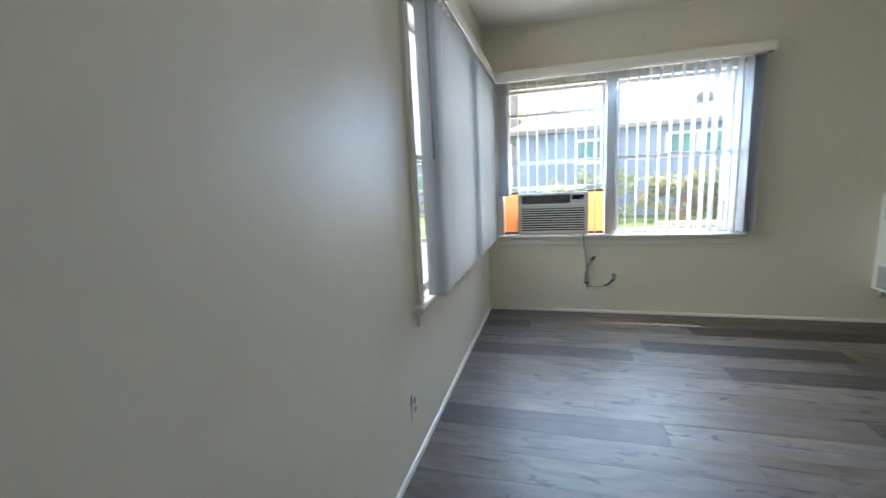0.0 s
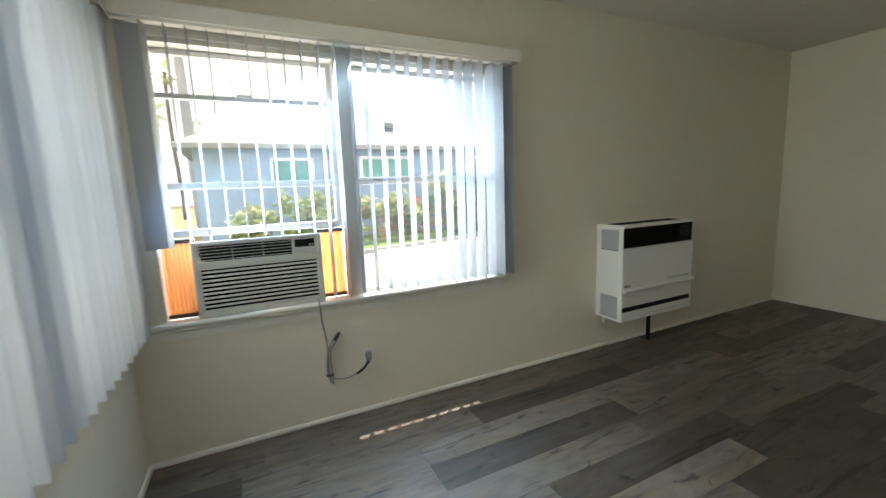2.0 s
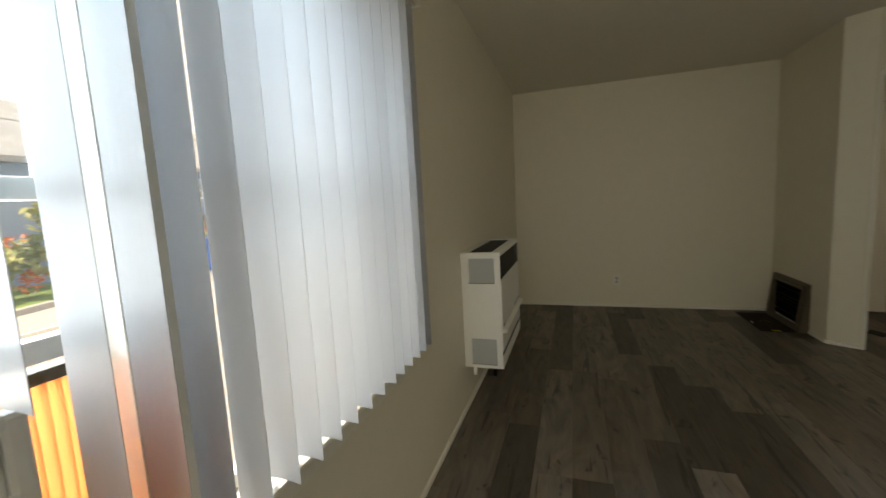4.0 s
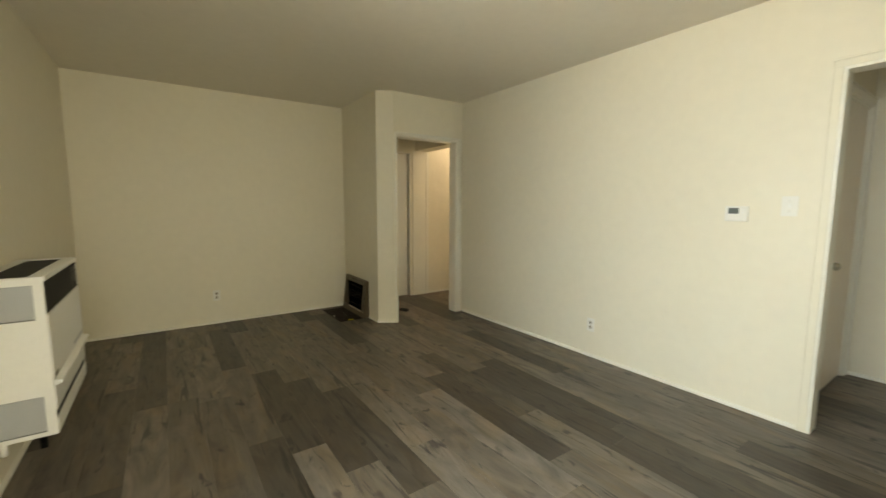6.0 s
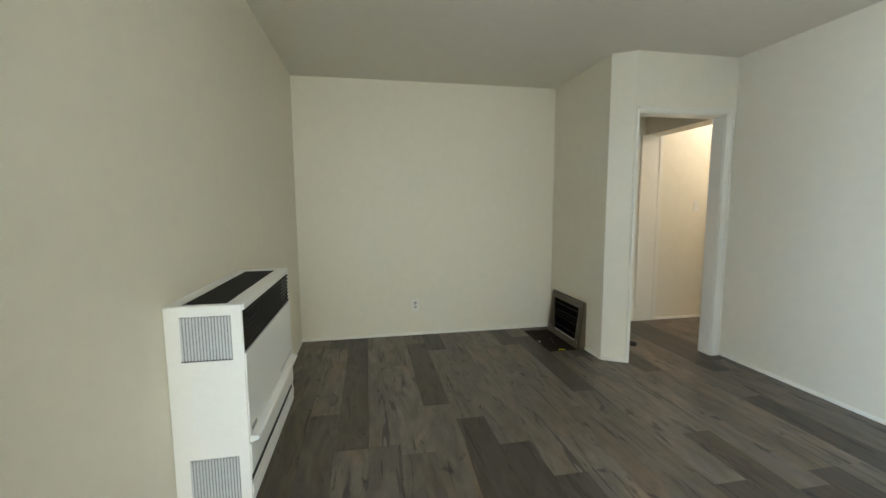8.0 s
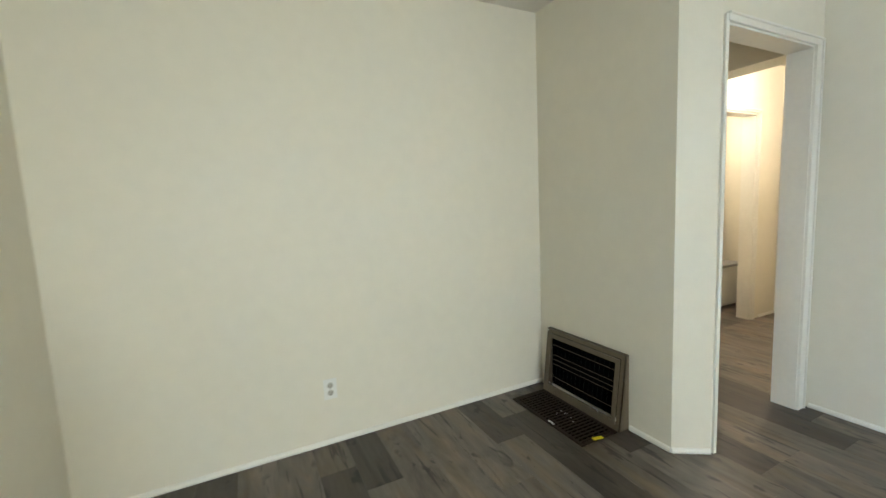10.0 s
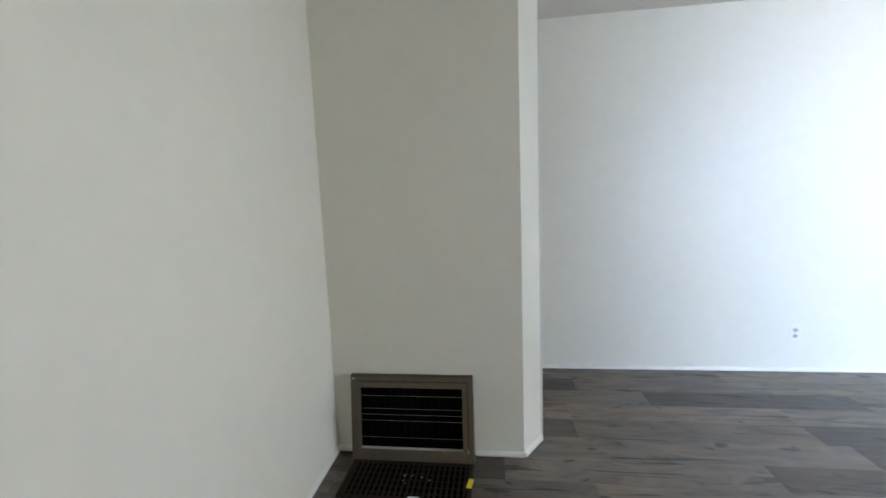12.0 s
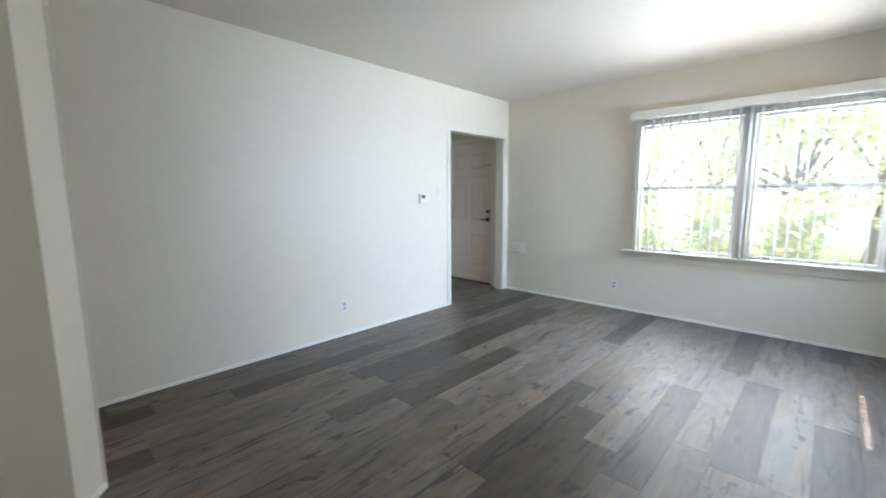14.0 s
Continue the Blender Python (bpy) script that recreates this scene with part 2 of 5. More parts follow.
def plank_material():
    """Grey-brown wood-look vinyl: tone by plank, long grain, dark knots and splits."""
    m = bpy.data.materials.new("vinyl_plank")
    m.use_nodes = True
    n, l = m.node_tree.nodes, m.node_tree.links
    p = n["Principled BSDF"]
    p.inputs["Specular IOR Level"].default_value = 0.60
    co, info = n.new("ShaderNodeTexCoord"), n.new("ShaderNodeObjectInfo")
    shift = n.new("ShaderNodeVectorMath")
    shift.operation = "MULTIPLY_ADD"
    l.new(info.outputs["Random"], shift.inputs[0])
    shift.inputs[1].default_value = (37.0, 53.0, 11.0)
    l.new(co.outputs["Object"], shift.inputs[2])

    def stretched(sx, sy, scale, detail, rough=0.55, distort=0.0):
        mp, nz = n.new("ShaderNodeMapping"), n.new("ShaderNodeTexNoise")
        mp.inputs["Scale"].default_value = (sx, sy, 1)
        nz.inputs["Scale"].default_value, nz.inputs["Detail"].default_value = scale, detail
        nz.inputs["Roughness"].default_value, nz.inputs["Distortion"].default_value = rough, distort
        l.new(shift.outputs[0], mp.inputs["Vector"])
        l.new(mp.outputs[0], nz.inputs["Vector"])
        return nz

    def ramp(src, stops):
        r = n.new("ShaderNodeValToRGB")
        while len(r.color_ramp.elements) < len(stops):
            r.color_ramp.elements.new(0.5)
        for e, (pos, c) in zip(r.color_ramp.elements, stops):
            e.position, e.color = pos, (*c, 1) if isinstance(c, tuple) else (c, c, c, 1)
        l.new(src, r.inputs[0])
        return r

    def mixed(mode, a, b, f=1.0):
        x = n.new("ShaderNodeMixRGB")
        x.blend_type = mode
        if isinstance(f, float):
            x.inputs[0].default_value = f
        else:
            l.new(f, x.inputs[0])
        l.new(a, x.inputs[1])
        l.new(b, x.inputs[2])
        return x

    tone = ramp(info.outputs["Random"], [(0.0, (0.052, 0.041, 0.031)), (0.17, (0.064, 0.051, 0.039)), (0.23, (0.120, 0.098, 0.077)),
                                         (0.7, (0.141, 0.117, 0.093)), (1.0, (0.168, 0.141, 0.114))])
    grain = ramp(stretched(1.6, 20, 2.4, 5, 0.6, 0.6).outputs[0], [(0.25, 0.86), (0.5, 1.0), (0.75, 1.12)])
    broad = ramp(stretched(1.5, 5, 1.7, 4, 0.55, 1.4).outputs[0], [(0.28, 0.58), (0.5, 0.98), (0.74, 1.34)])
    hue = ramp(stretched(1.1, 4, 2.1, 3, 0.5, 0.8).outputs[0], [(0.35, (1.06, 0.97, 0.82)), (0.5, 1.0), (0.7, (0.97, 1.0, 1.05))])
    splits = ramp(stretched(1.15, 15, 1.5, 3, 0.5, 1.2).outputs[0], [(0.325, 0.12), (0.385, 1.0), (1.0, 1.0)])
    knots = ramp(stretched(7.5, 15, 1.0, 2, 0.5, 0.6).outputs[0], [(0.275, 0.15), (0.36, 1.0), (1.0, 1.0)])
    c = mixed("MULTIPLY", tone.outputs[0], grain.outputs[0])
    c = mixed("MULTIPLY", c.outputs[0], broad.outputs[0])
    c = mixed("MULTIPLY", c.outputs[0], hue.outputs[0])
    c = mixed("MULTIPLY", c.outputs[0], splits.outputs[0], 0.75)
    c = mixed("MULTIPLY", c.outputs[0], knots.outputs[0], 0.8)
    l.new(c.outputs[0], p.inputs["Base Color"])
    rr = ramp(stretched(1.5, 20, 3, 4).outputs[0], [(0.2, 0.40), (0.8, 0.54)])
    l.new(rr.outputs[0], p.inputs["Roughness"])
    bp = n.new("ShaderNodeBump")
    bp.inputs["Strength"].default_value, bp.inputs["Distance"].default_value = 0.22, 0.001
    l.new(grain.outputs[0], bp.inputs["Height"])
    l.new(bp.outputs[0], p.inputs["Normal"])
    return m


PLANK = plank_material()


def glow(name, color, strength):
    m = bpy.data.materials.new(name)
    m.use_nodes = True
    p = m.node_tree.nodes["Principled BSDF"]
    p.inputs["Base Color"].default_value = (0.8, 0.78, 0.72, 1)
    p.inputs["Emission Color"].default_value = (*color, 1)
    p.inputs["Emission Strength"].default_value = strength
    return m


# emission of the added sky backdrop, no real source
SKY_GLOW = glow("sky_glow", (0.97, 1.0, 1.04), 0.45)
BULB = glow("lamp_globe", (1.0, 0.82, 0.45), 4.0)


# ---- building helpers ----
def box(bm, x0, x1, y0, y1, z0, z1, bevel=0.0):
    """A box in bm, with chamfered edges if bevel is given."""
    made = bmesh.ops.create_cube(bm, size=1, matrix=Matrix.LocRotScale(
        ((x0 + x1) / 2, (y0 + y1) / 2, (z0 + z1) / 2), None, (abs(x1 - x0), abs(y1 - y0), abs(z1 - z0))))
    if bevel:
        edges = {e for v in made["verts"] for e in v.link_edges}
        bmesh.ops.bevel(bm, geom=list(edges), offset=bevel, segments=2, profile=0.5, affect="EDGES")


def cyl(bm, p, q, r, r2=None, n=12):
    """A round bar from p to q."""
    p, q = Vector(p), Vector(q)
    m = Matrix.Translation((p + q) / 2) @ (q - p).to_track_quat("Z", "Y").to_matrix().to_4x4()
    bmesh.ops.create_cone(bm, cap_ends=True, segments=n, radius1=r, radius2=r if r2 is None else r2, depth=(q - p).length, matrix=m)


def prism(bm, points, z0, z1):
    """An upright prism over a ground outline."""
    lo = [bm.verts.new((x, y, z0)) for x, y in points]
    hi = [bm.verts.new((x, y, z1)) for x, y in points]
    k = len(points)
    bm.faces.new(lo[::-1])
    bm.faces.new(hi)
    for i in range(k):
        bm.faces.new((lo[i], lo[(i + 1) % k], hi[(i + 1) % k], hi[i]))
    bmesh.ops.recalc_face_normals(bm, faces=bm.faces)


def profile(bm, points, axis, a, b):
    """A profile drawn across an axis, drawn out from a to b. x: points are (y, z); y: points are (x, z)."""
    put = (lambda s, u, v: (s, u, v)) if axis == "x" else (lambda s, u, v: (u, s, v))
    one = [bm.verts.new(put(a, u, v)) for u, v in points]
    two = [bm.verts.new(put(b, u, v)) for u, v in points]
    k = len(points)
    bm.faces.new(one)
    bm.faces.new(two[::-1])
    for i in range(k):
        bm.faces.new((one[i], two[i], two[(i + 1) % k], one[(i + 1) % k]))
    bmesh.ops.recalc_face_normals(bm, faces=bm.faces)


def mesh_of(name, bm, mat, smooth=False):
    me = bpy.data.meshes.new(name)
    bm.to_mesh(me)
    bm.free()
    me.materials.append(mat)
    if smooth:
        me.shade_smooth()
    return me


def part(name, bm, mat, parent, label="", smooth=False):
    ob = new(name, mesh_of(name, bm, mat, smooth))
    ob.parent = parent
    if label:
        tagged(ob, label)
    return ob


def thing(name, at, label, category, group="", kind=""):
    ob = new(name)
    ob.empty_display_size = 0.1
    ob.location = at
    return tagged(ob, label, category, group, kind)


def solid(name, bm, mat, label, category="", kind="structure", smooth=False):
    return tagged(new(name, mesh_of(name, bm, mat, smooth)), label, category, "", kind)


def box_part(name, parent, mat, x0, x1, y0, y1, z0, z1, bevel=0.0, label=""):
    bm = bmesh.new()
    box(bm, x0, x1, y0, y1, z0, z1, bevel)
    return part(name, bm, mat, parent, label)


def wall(name, axis, at0, at1, a, b, z0, z1, holes, label, mat=None):
    """A straight wall with openings. axis: the way it runs; at0, at1: its two faces; holes: (from, to, bottom, top) along it."""
    bm = bmesh.new()
    cuts = sorted({a, b, *[v for h in holes for v in h[:2]]})
    for s, e in zip(cuts, cuts[1:]):
        mid = (s + e) / 2
        gaps = sorted((h[2], h[3]) for h in holes if h[0] < mid < h[1])
        low = z0
        for g0, g1 in gaps + [(z1, z1)]:
            if g0 > low + 1e-6:
                box(bm, *((s, e, at0, at1) if axis == "x" else (at0, at1, s, e)), low, g0)
            low = g1
    return solid(name, bm, mat or WALL, label, "wall")


# ---- the rooms ----
L, D, H = 5.555, -3.70, 2.52
FAR_X, FAR_Y = 8.0, -7.6

wall("wall_north", "x", 0.0, 0.15, -0.15, FAR_X, -0.5, 2.62, [(0.13, 2.02, 0.70, 2.03)], "cream painted plaster wall with a wide window")
wall("wall_west", "y", -0.15, 0.0, FAR_Y, 0.0, -0.5, 2.62, [(-2.03, -0.15, 0.675, 2.03), (-4.88, -3.96, 0.0, 2.05)],
     "cream painted plaster wall with window and entry door")
wall("wall_south", "x", D - 0.12, D, 0.0, 4.475, 0, H, [(0.09, 1.16, 0.0, 2.055)], "cream painted wall with a cased opening")
wall("wall_east", "y", L, L + 0.12, FAR_Y, 0.0, 0, H, [(-3.60, -2.84, 0, 2.05), (-5.30, -4.55, 0, 2.04)], "plain cream painted end wall")
wall("wall_outer_east", "y", FAR_X, FAR_X + 0.15, FAR_Y, 0.15, -0.5, 2.62, [], "plain outer wall")
wall("wall_outer_south", "x", FAR_Y - 0.15, FAR_Y, -0.15, FAR_X + 0.15, -0.5, 2.62, [], "plain outer wall")
wall("wall_hall_west", "y", 4.475, 4.595, FAR_Y, -2.80, 0, H, [(-3.605, -2.80, 0, 2.06)], "cream painted wall round a hall doorway")
wall("wall_entry_south", "x", -5.18, -5.06, 0.0, 4.475, 0, H, [], "cream painted entry wall")
wall("wall_entry_east", "y", 1.25, 1.37, -5.06, D - 0.12, 0, H, [(-4.985, -4.16, 0, 2.04)], "cream entry wall with a closed door")
wall("wall_hall_end", "x", -5.87, -5.75, 4.595, L, 0, H, [(4.72, 5.49, 0, 2.06)], "cream wall with a doorway to a lit room")
wall("wall_bath_north", "x", -4.42, -4.30, L + 0.12, FAR_X, 0, H, [], "plain bathroom wall")
wall("wall_bath_south", "x", -6.12, -6.0, L + 0.12, FAR_X, 0, H, [], "plain bathroom wall")
wall("wall_hall_header", "x", -3.88, -3.68, 4.595, L, 2.075, H, [], "dropped plaster header across the hall")
bm = bmesh.new()
box(bm, 4.69, L, -2.73, -2.61, 0, H)
prism(bm, [(4.69, -2.61), (4.575, -2.61), (4.475, -2.765), (4.475, -2.80), (4.595, -2.80), (4.595, -2.73), (4.69, -2.73)], 0, H)
solid("wall_return", bm, WALL, "cream boxed-out wall with a chamfered corner", "wall")
bm = bmesh.new()
box(bm, -0.0, FAR_X, FAR_Y, 0.0, H, H + 0.1)
solid("ceiling", bm, CEIL, "flat off-white painted plaster ceiling", "ceiling")
# unseen slab; its overhang is set to bound the sun stripe indoors
bm = bmesh.new()
box(bm, -0.55, FAR_X + 0.5, FAR_Y - 0.5, 0.426, 2.622, 2.76)
solid("roof_slab", bm, TANWALL, "unseen flat roof, its eave sized to trim the sunlight", "roof")

# cased trim
bm = bmesh.new()
for y in (-3.90, -3.66):
    box(bm, L - 0.012, L, y, y + (0.05 if y < -3.8 else 0.03), 0, 2.075, 0.003)
box(bm, L - 0.008, L, -3.85, -3.66, 0, 2.075)
solid("trim_hall_post", bm, TRIM, "painted wooden jamb of the hall header", "trim")


def casing(name, axis, face, out, a, b, top, w=0.06, t=0.014, bottom=0.0, mat=None):
    """Flat door casing with a thin back band round an opening, on one wall face. out: +1 or -1, the side it stands proud to."""
    bm = bmesh.new()
    f0, f1, f2 = face, face + out * t, face + out * t * 1.5

    def put(s, e, q0, q1, z0, z1):
        q0, q1 = sorted((q0, q1))
        box(bm, *((s, e, q0, q1) if axis == "x" else (q0, q1, s, e)), z0, z1, 0.002)
    for s, e, bs, be in ((a - w, a, a - w - 0.012, a - w), (b, b + w, b + w, b + w + 0.012)):
        put(s, e, f0, f1, bottom, top)
        put(bs, be, f0, f2, bottom, top + w)
    put(a - w, b + w, f0, f1, top, top + w)
    put(a - w - 0.012, b + w + 0.012, f0, f2, top + w, top + w + 0.012)
    return solid(name, bm, mat or TRIM, "cream painted wooden door casing", "trim")


def jamb(name, axis, q0, q1, a, b, top, t=0.018, stop=0.0):
    """The lining of a doorway, with a stop strip along its middle."""
    bm = bmesh.new()

    def put(s, e, p0, p1, z0, z1):
        box(bm, *((s, e, p0, p1) if axis == "x" else (p0, p1, s, e)), z0, z1, 0.002)
    put(a, a + t, q0, q1, 0, top - t)
    put(b - t, b, q0, q1, 0, top - t)
    put(a, b, q0, q1, top - t, top)
    if stop:
        m = (q0 + q1) / 2
        put(a + t, a + t + 0.012, m - 0.02, m + stop, 0, top - t)
        put(b - t - 0.012, b - t, m - 0.02, m + stop, 0, top - t)
        put(a + t, b - t, m - 0.02, m + stop, top - t - 0.012, top - t)
    return solid(name, bm, TRIM, "cream painted door lining", "trim")


jamb("trim_entry_lining", "x", D - 0.122, D + 0.002, 0.09, 1.16, 2.055)
casing("trim_entry_casing", "x", D, 1, 0.09, 1.16, 2.055, w=0.035, t=0.006, mat=WALL)
jamb("trim_hall_lining", "y", 4.473, 4.597, -3.605, -2.80, 2.06, t=0.010)
bm = bmesh.new()
box(bm, 4.459, 4.475, -3.655, -3.600, 0, 2.06, 0.003)
box(bm, 4.459, 4.475, -3.655, -2.79, 2.06, 2.09, 0.003)
box(bm, 4.452, 4.475, -3.668, -3.655, 0, 2.09, 0.003)
box(bm, 4.452, 4.475, -3.668, -2.79, 2.09, 2.10, 0.003)
box(bm, 4.463, 4.475, -2.80, -2.775, 0, 2.09, 0.003)
solid("trim_hall_casing", bm, TRIM, "cream painted hall door casing", "trim")
jamb("trim_closet_lining", "y", L - 0.002, L + 0.122, -3.60, -2.84, 2.05)
casing("trim_bath_casing", "y", L, -1, -5.30, -4.55, 2.04, w=0.02)
jamb("trim_bath_lining", "y", L - 0.002, L + 0.122, -5.30, -4.55, 2.04)
casing("trim_end_casing", "x", -5.75, 1, 4.72, 5.47, 2.06, w=0.05)
jamb("trim_kitchen_lining", "y", 1.252, 1.368, -4.985, -4.16, 2.04)
casing("trim_kitchen_casing", "y", 1.25, -1, -4.985, -4.16, 2.04, w=0.05)
casing("trim_front_door_casing", "y", 0.0, 1, -4.88, -3.96, 2.05, w=0.06)


def shoe(name, runs):
    """White shoe moulding along walls: runs of (x0, y0, x1, y1, nx, ny), the normal pointing into the room."""
    bm = bmesh.new()
    for x0, y0, x1, y1, nx, ny in runs:
        along = Vector((x1 - x0, y1 - y0, 0))
        base, nrm, up = Vector((x0, y0, 0)), Vector((nx, ny, 0)), Vector((0, 0, 1))
        shape = [(0, 0.003), (0.013, 0.003), (0.013, 0.014), (0.008, 0.024), (0, 0.028)]
        one = [bm.verts.new(base + nrm * u + up * v) for u, v in shape]
        two = [bm.verts.new(base + along + nrm * u + up * v) for u, v in shape]
        bm.faces.new(one)
        bm.faces.new(two[::-1])
        for i in range(5):
            bm.faces.new((one[i], two[i], two[(i + 1) % 5], one[(i + 1) % 5]))
    bmesh.ops.recalc_face_normals(bm, faces=bm.faces)
    return solid(name, bm, TRIM, "thin white shoe moulding along the wall foot", "baseboard")


c1, c2 = Vector((4.575, -2.61)), Vector((4.475, -2.765))
cn = Vector((c2.y - c1.y, -(c2.x - c1.x))).normalized()
cn = cn if cn.x < 0 else -cn
shoe("baseboard", [(0, 0, L, 0, 0, -1), (0, D, 0, 0, 1, 0), (L, 0, L, -2.61, -1, 0),
                   (L, -2.61, 5.46, -2.61, 0, 1), (4.815, -2.61, 4.575, -2.61, 0, 1), (*c1, *c2, *cn),
                   (1.205, D, 4.45, D, 0, 1), (1.25, -5.06, 0, -5.06, 0, 1), (0, -5.06, 0, -4.95, 1, 0),
                   (L, -3.91, L, -4.53, -1, 0), (L, -5.43, L, -5.75, -1, 0)])


# ---- windows ----
def window(name, m, width, head, raised, label, glass):
    """Two double-hung sash windows side by side. Local x along the wall, y outwards, z up from the stool. raised: the first lower sash is pushed up."""
    win = thing(name, (0, 0, 0), label, "window", kind="structure")
    win.matrix_world = m
    mull = width / 2
    bm = bmesh.new()
    for x0, x1 in ((0, 0.022), (mull - 0.045, mull + 0.045), (width - 0.022, width)):
        box(bm, x0, x1, 0.0, 0.13, 0.012, head - 0.022, 0.002)
    box(bm, 0, width, 0.0, 0.13, head - 0.022, head, 0.002)
    box(bm, 0, width, 0.035, 0.135, -0.01, 0.012, 0.002)
    part("window_frame", bm, TRIM, win)
    mid = head * 0.505

    def sash(x0, x1, z0, z1, y, latch):
        fr = bmesh.new()
        r = 0.026
        box(fr, x0, x0 + r, y, y + 0.026, z0, z1, 0.002)
        box(fr, x1 - r, x1, y, y + 0.026, z0, z1, 0.002)
        box(fr, x0 + r, x1 - r, y, y + 0.026, z1 - 0.024, z1, 0.002)
        box(fr, x0 + r, x1 - r, y, y + 0.026, z0, z0 + 0.034, 0.002)
        s = part("sash", fr, SASH, win)
        gl = bmesh.new()
        box(gl, x0 + r, x1 - r, y + 0.011, y + 0.014, z0 + 0.034, z1 - 0.024)
        pane = part("pane", gl, glass, s, "window glass with a thin film of dust and added veil")
        pane.visible_shadow = False
        if latch:
            la = bmesh.new()
            box(la, (x0 + x1) / 2 - 0.035, (x0 + x1) / 2 + 0.035, y - 0.012, y, z1 - 0.004, z1 + 0.010, 0.003)
            part("latch", la, SASH, s)
        return s
    for k, (x0, x1) in enumerate(((0.024, mull - 0.047), (mull + 0.047, width - 0.024))):
        sash(x0, x1, mid - 0.018, head - 0.024, 0.082, False)
        up = raised if k == 0 else 0.0
        sash(x0, x1, 0.014 + up, mid + 0.020 + up, 0.054, True)
    return win


window("window_1", pose(0.13, 0, 0.70), 1.89, 1.33, 0.41, "white double window, one sash raised over an air conditioner", GLASS)
window("window_2", pose(0, -2.03, 0.675, 0, 0, 90), 1.88, 1.355, 0.0, "white double window with slim aluminium sashes", DUST_VEIL_GLASS)


def stool(name, axis, face, out, a, b, top, apron):
    bm = bmesh.new()
    nose = [(0.0, 0), (0.036, 0), (0.043, -0.006), (0.045, -0.015), (0.041, -0.024), (0.034, -0.028), (0.0, -0.028)]
    rail = [(0, -0.028), (0.018, -0.028), (0.018, -0.044), (0.013, -0.052), (0.013, -apron), (0, -apron - 0.004)]
    swap = "x" if axis == "x" else "y"
    profile(bm, [(face + out * u, top + v) for u, v in nose], swap, a, b)
    profile(bm, [(face + out * u, top + v) for u, v in rail], swap, a + 0.03, b - 0.03)
    if axis == "x":
        box(bm, 0.132, 2.018, 0.002, 0.034, top - 0.020, top)
    else:
        box(bm, -0.034, -0.002, -2.028, -0.152, top - 0.020, top)
    return solid(name, bm, TRIM, "white painted window stool and apron", "window sill")


stool("trim_sill_north", "x", 0.0, -1, 0.045, 2.085, 0.722, 0.088)
stool("trim_sill_west", "y", 0.0, 1, -2.14, -0.06, 0.695, 0.095)
bm = bmesh.new()
for x0, x1 in ((0.085, 0.13), (2.02, 2.058)):
    box(bm, x0, x1, -0.014, 0, 0.722, 2.03, 0.003)
box(bm, 0.085, 2.058, -0.014, 0, 2.03, 2.075, 0.003)
solid("trim_window_north", bm, TRIM, "white painted window casing", "trim")
bm = bmesh.new()
for y0, y1 in ((-2.09, -2.03), (-0.15, -0.10)):
    box(bm, 0, 0.016, y0, y1, 0.695, 2.03, 0.003)
box(bm, 0, 0.016, -2.09, -0.10, 2.03, 2.08, 0.003)
solid("trim_window_west", bm, TRIM, "white painted window casing", "trim")


# ---- vertical blinds ----
def slat_mesh(height, bow, width=0.089):
    """A thin vinyl slat, slightly bowed across, hanging down from z = 0. Its width lies along local y."""
    bm = bmesh.new()
    k, t = 6, 0.0011
    ring = []
    for i in range(k + 1):
        u = (i / k - 0.5) * width
        ring.append((bow * (1 - (2 * u / width) ** 2), u))
    outline = ring + [(x - t, u) for x, u in reversed(ring)]
    prism(bm, outline, -height, 0)
    return mesh_of("slat", bm, SLAT)


SLATS = {}


def slat(parent, x, y, top, height, turn, bow=0.0030):
    key = round(height, 3), bow
    if key not in SLATS:
        SLATS[key] = slat_mesh(height, bow)
    ob = new("slat", SLATS[key])
    ob.parent = parent
    ob.matrix_world = pose(x, y, top, 0, 0, turn)
    return ob


rng = random.Random(4)
blind_n = thing("vertical_blind", (0, 0, 0), "white vinyl vertical blind turned open before a window", "blind")
box_part("headrail", blind_n, PLASTIC, 0.12, 2.12, -0.085, -0.035, 2.062, 2.095, 0.004)
bm = bmesh.new()
box(bm, 0.118, 2.165, -0.118, -0.110, 2.068, 2.140, 0.002)
box(bm, 2.157, 2.165, -0.110, 0.0, 2.068, 2.140, 0.002)
box(bm, 0.118, 2.157, -0.110, 0.0, 2.132, 2.140, 0.002)
part("valance", bm, TRIM, blind_n, "flat cream valance board")
xs = [0.166] + [0.222 + 0.0802 * i for i in range(20)] + [1.815, 1.890, 1.965, 2.030, 2.090]
for i, x in enumerate(xs):
    top = 2.058
    if x < 0.28:
        bottom = 1.085
    elif x < 0.93:
        bottom = 1.112
    else:
        bottom = 0.738
    turn = rng.uniform(-1.5, 1.5) - (2 if 1.05 < x < 1.8 else 0)
    if i == 0:
        turn = -66
    if i == 1:
        turn = -8
    if i >= 19:
        turn = 4 + rng.uniform(-4, 4)
    if i >= len(xs) - 3:
        turn = {3: 5, 2: 10, 1: 30}[len(xs) - i]
    slat(blind_n, x, -0.060, top, top - bottom, turn)
for x in xs:
    box_part("hanger", blind_n, PLASTIC, x - 0.004, x + 0.004, -0.068, -0.052, 2.052, 2.066)

